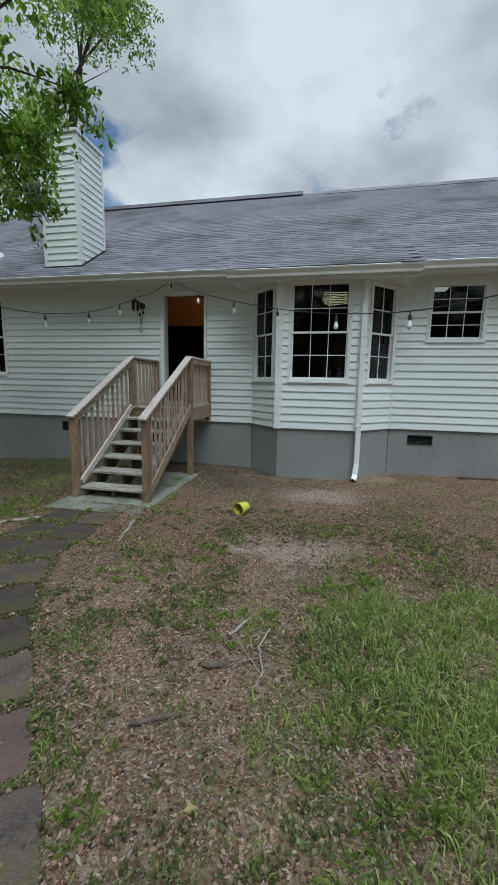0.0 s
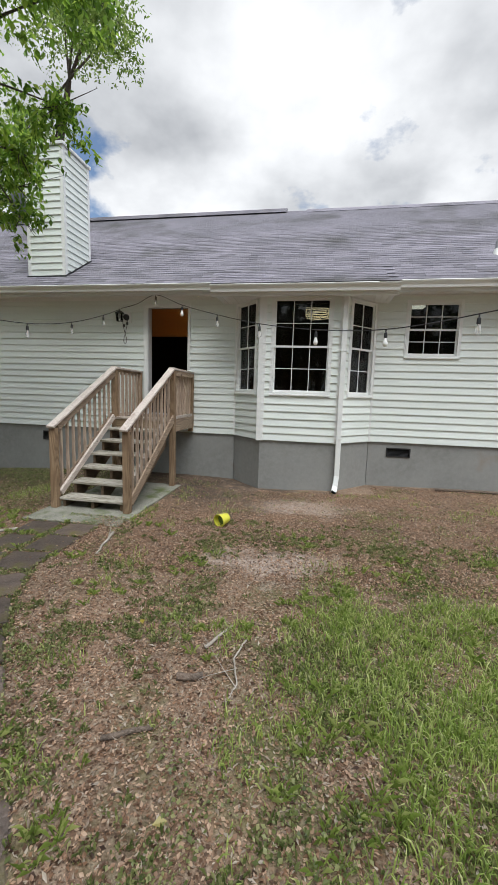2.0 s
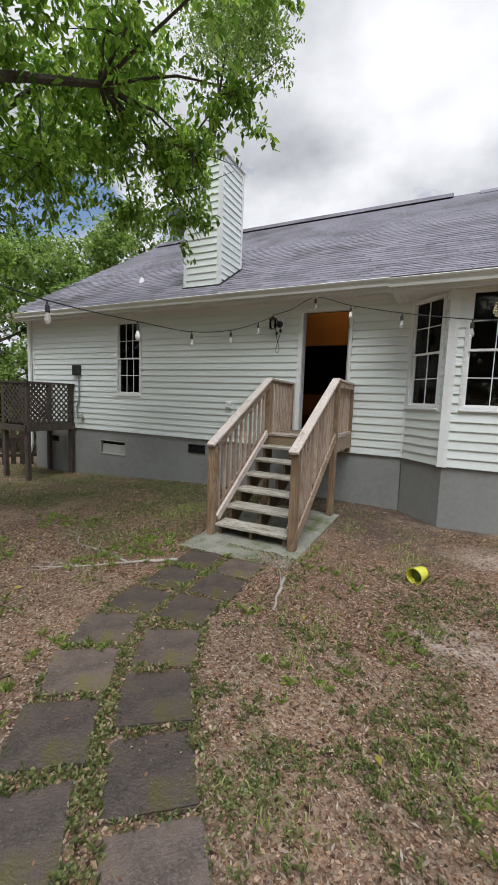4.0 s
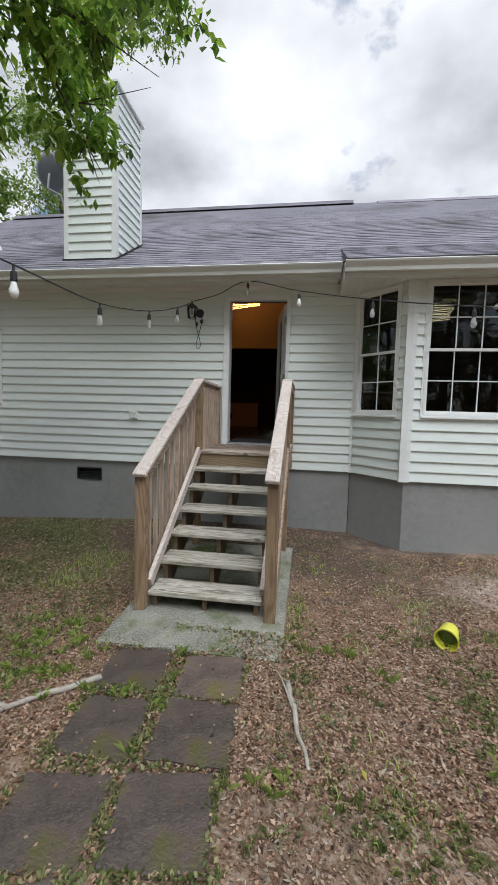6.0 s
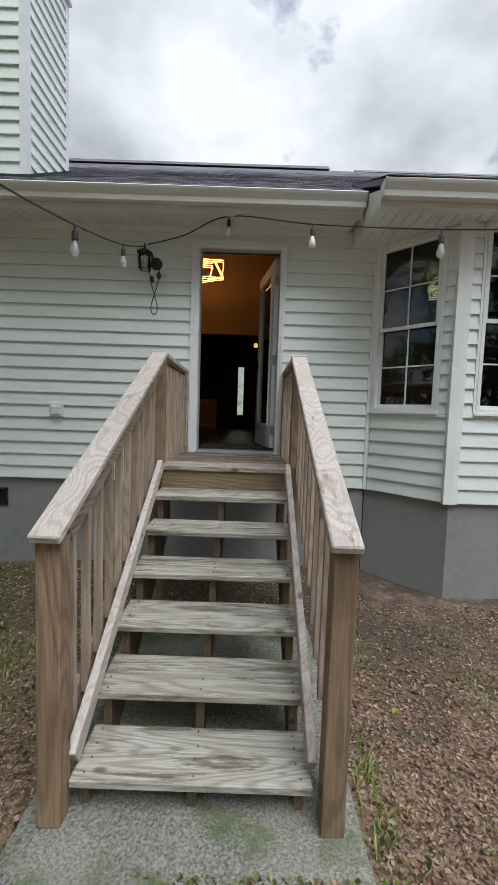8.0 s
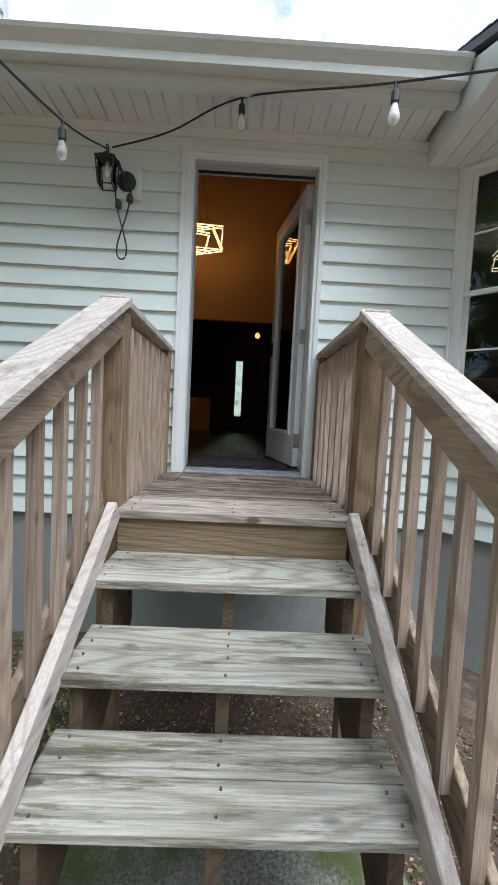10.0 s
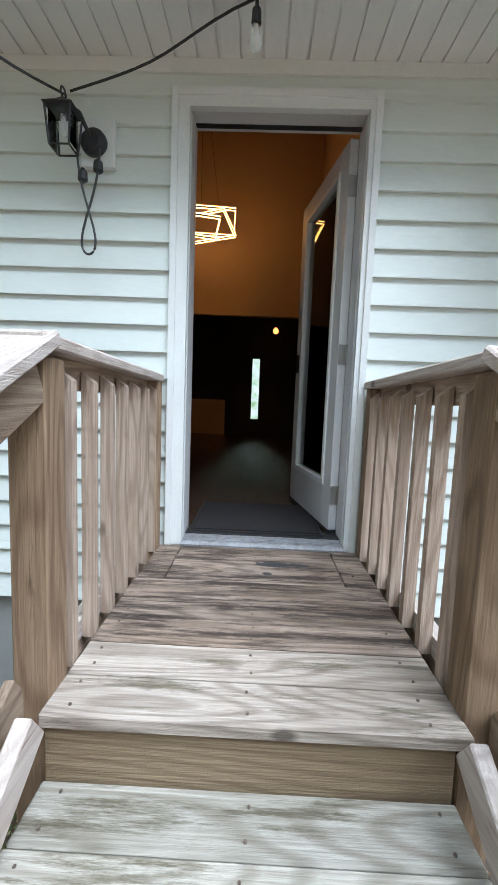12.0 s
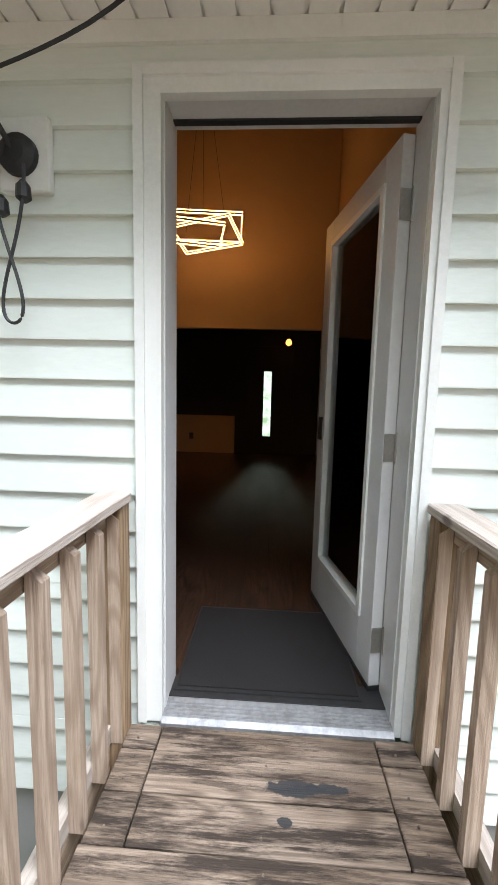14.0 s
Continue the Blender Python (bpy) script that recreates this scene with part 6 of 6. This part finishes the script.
flakes("far_weeds", 42000, M_WEED, "low green weeds by the house wall", 0.010, 0.03, (-12.5, -3.6, 2.5, 7.35), lambda x, y, r: noise.noise(Vector((x * 1.1, y * 1.1, 20))) + 0.12 * (y - 4.5) > r.uniform(-0.1, 0.6), 0.5, 32, 1.4, 0.018)


def tufts(name, count, mat, label, leaves, lo, hi, wide, keep, region, seed):
    """Small plants: sprays of upright leaves from one root."""
    rnd = random.Random(seed)
    vs, fs = [], []
    n = tries = 0
    while n < count and tries < count * 40:
        tries += 1
        x, y = rnd.uniform(region[0], region[1]), region[2] + (region[3] - region[2]) * rnd.random() ** 1.3
        if not keep(x, y, rnd):
            continue
        n += 1
        z = gz(x, y)
        for _ in range(rnd.randint(leaves // 2, leaves)):
            h = rnd.uniform(lo, hi)
            a = rnd.uniform(0, math.tau)
            out = h * rnd.uniform(0.3, 1.2)
            w = wide * rnd.uniform(0.6, 1.2)
            dx, dy = math.cos(a), math.sin(a)
            bx, by = x + rnd.gauss(0, 0.012), y + rnd.gauss(0, 0.012)
            k = len(vs)
            vs += [(bx, by, z), (bx + dx * out * 0.5 - dy * w, by + dy * out * 0.5 + dx * w, z + h * 0.75), (bx + dx * out, by + dy * out, z + h * 0.8), (bx + dx * out * 0.5 + dy * w, by + dy * out * 0.5 - dx * w, z + h * 0.75)]
            fs += [(k, k + 1, k + 2), (k, k + 2, k + 3)]
    me = bpy.data.meshes.new(name)
    me.from_pydata(vs, [], fs)
    me.materials.append(mat)
    tagged(new(name, me), label, "weeds", kind="stuff")


clear = lambda x, y: not inbay(x, y) and not paver_at(x, y) and not (-3.5 < x < -2.17 and 4.28 < y < 6.56)
tufts("weed_tufts", 5000, M_WEED, "small leafy weeds sprouting in the dirt", 14, 0.01, 0.036, 0.0062, lambda x, y, r: clear(x, y) and (y < 5.0 or x < -3.6) and not (x < -1.3 - 0.9 * y / 3 and not on_path(x, y) and r.random() < 0.9) and noise.noise(Vector((x * 1.5, y * 1.5, 41))) + 0.5 * noise.noise(Vector((x * 6, y * 6, 44))) > r.uniform(-0.1, 0.6), NEAR, 51)
tufts("grass_tufts", 900, M_GRASS, "tufts of bright green grass", 26, 0.02, 0.075, 0.0018, lambda x, y, r: clear(x, y) and (y < 4.6) and (noise.noise(Vector((x * 1.2, y * 1.2, 61))) > r.uniform(0.0, 0.6)), NEAR, 52)
tufts("edge_weeds", 750, M_WEED, "leafy weeds along the paver edges", 12, 0.01, 0.036, 0.006, lambda x, y, r: clear(x, y) and on_path(x, y), (-3.6, -0.3, 0.1, 4.4), 53)
flakes("yellow_leaves", 60, M_YLEAF, "scattered yellow fallen leaves", 0.03, 0.06, NEAR, lambda x, y, r: not on_path(x, y) and not inbay(x, y), 0.3, 25, 1.5, 0.015)


# ---- shingles ----
def shingles():
    th = math.atan(SL)
    rows = int(((RY - EY) / math.cos(th)) / 0.142)
    protos = []
    for k in range(6):
        rnd = random.Random(300 + k)
        w = 0.325
        bm = bmesh.new()
        drop = rnd.uniform(0.0, 0.02)
        lip = 0.006 + rnd.uniform(0, 0.004)
        pts = [(0, -drop, 0.0), (w, -drop * rnd.uniform(0.3, 1), 0.0), (w, 0.16, 0.0), (0, 0.16, 0.0)]
        top = [(0, -drop, lip), (w, pts[1][1], lip * rnd.uniform(0.8, 1.1)), (w, 0.16, 0.002), (0, 0.16, 0.002)]
        a = [bm.verts.new(p) for p in pts]
        b = [bm.verts.new(p) for p in top]
        bm.faces.new(b)
        for i in range(4):
            bm.faces.new((a[i], a[(i + 1) % 4], b[(i + 1) % 4], b[i]))
        me = bpy.data.meshes.new("shingle")
        bm.to_mesh(me)
        bm.free()
        me.materials.append(M_SHINGLE)
        protos.append(me)
    rest_v, rest_f = [], []
    rnd = random.Random(77)
    base = Matrix.Translation((0, EY, rz(EY) + 0.002)) @ Matrix.Rotation(th, 4, "X")
    made = 0
    for r in range(rows):
        y = r * 0.142
        x = RX0 - (0.165 if r % 2 else 0.0) + rnd.uniform(-0.02, 0.02)
        while x < RX1 - 0.05:
            if RX0 - 0.18 < x:
                me = protos[rnd.randrange(6)]
                off = y + rnd.uniform(-0.004, 0.004)
                m = base @ Matrix.Translation((x, off, 0.0))
                c = m.translation
                if not (-5.74 < c.x + 0.16 < -4.92 and 7.40 < c.y + 0.05 < 8.18):
                    if made < 290 and r < 13 and -4.8 < x < 2.5:
                        ob = new("shingle", me)
                        ob.parent = ROOF
                        ob.matrix_world = m
                        made += 1
                    else:
                        k = len(rest_v)
                        for v in me.vertices:
                            rest_v.append(tuple(m @ v.co))
                        for p in me.polygons:
                            rest_f.append(tuple(k + i for i in p.vertices))
            x += 0.33
    p0, p1 = Vector((0, BEY - 0.02, 3.207)), Vector((0, 7.6, rz(7.6) + 0.014))
    th2 = math.atan2(p1.z - p0.z, p1.y - p0.y)
    base2 = Matrix.Translation(p0) @ Matrix.Rotation(th2, 4, "X")
    for r in range(int((p1 - p0).length / 0.142)):
        x = BEX0 - (0.165 if r % 2 else 0) - 0.02
        while x < BEX1 - 0.2:
            me = protos[rnd.randrange(6)]
            m = base2 @ Matrix.Translation((max(x, BEX0), r * 0.142 + rnd.uniform(-0.004, 0.004), 0.001))
            k = len(rest_v)
            for v in me.vertices:
                rest_v.append(tuple(m @ v.co))
            for p in me.polygons:
                rest_f.append(tuple(k + i for i in p.vertices))
            x += 0.33
    me = bpy.data.meshes.new("shingle_field")
    me.from_pydata(rest_v, [], rest_f)
    me.materials.append(M_SHINGLE_FIELD)
    ob = new("shingle_field", me)
    ob.parent = ROOF
    tagged(ob, "dark grey asphalt shingles in courses", kind="stuff")


def island_mat():
    m = M_SHINGLE.copy()
    m.name = "asphalt_shingle_field"
    nt = m.node_tree
    for nd in list(nt.nodes):
        if nd.type == "OBJECT_INFO":
            g = nt.nodes.new("ShaderNodeNewGeometry")
            for lk in list(nd.outputs["Random"].links):
                nt.links.new(g.outputs["Random Per Island"], lk.to_socket)
            nt.nodes.remove(nd)
    return m


M_SHINGLE_FIELD = island_mat()
shingles()
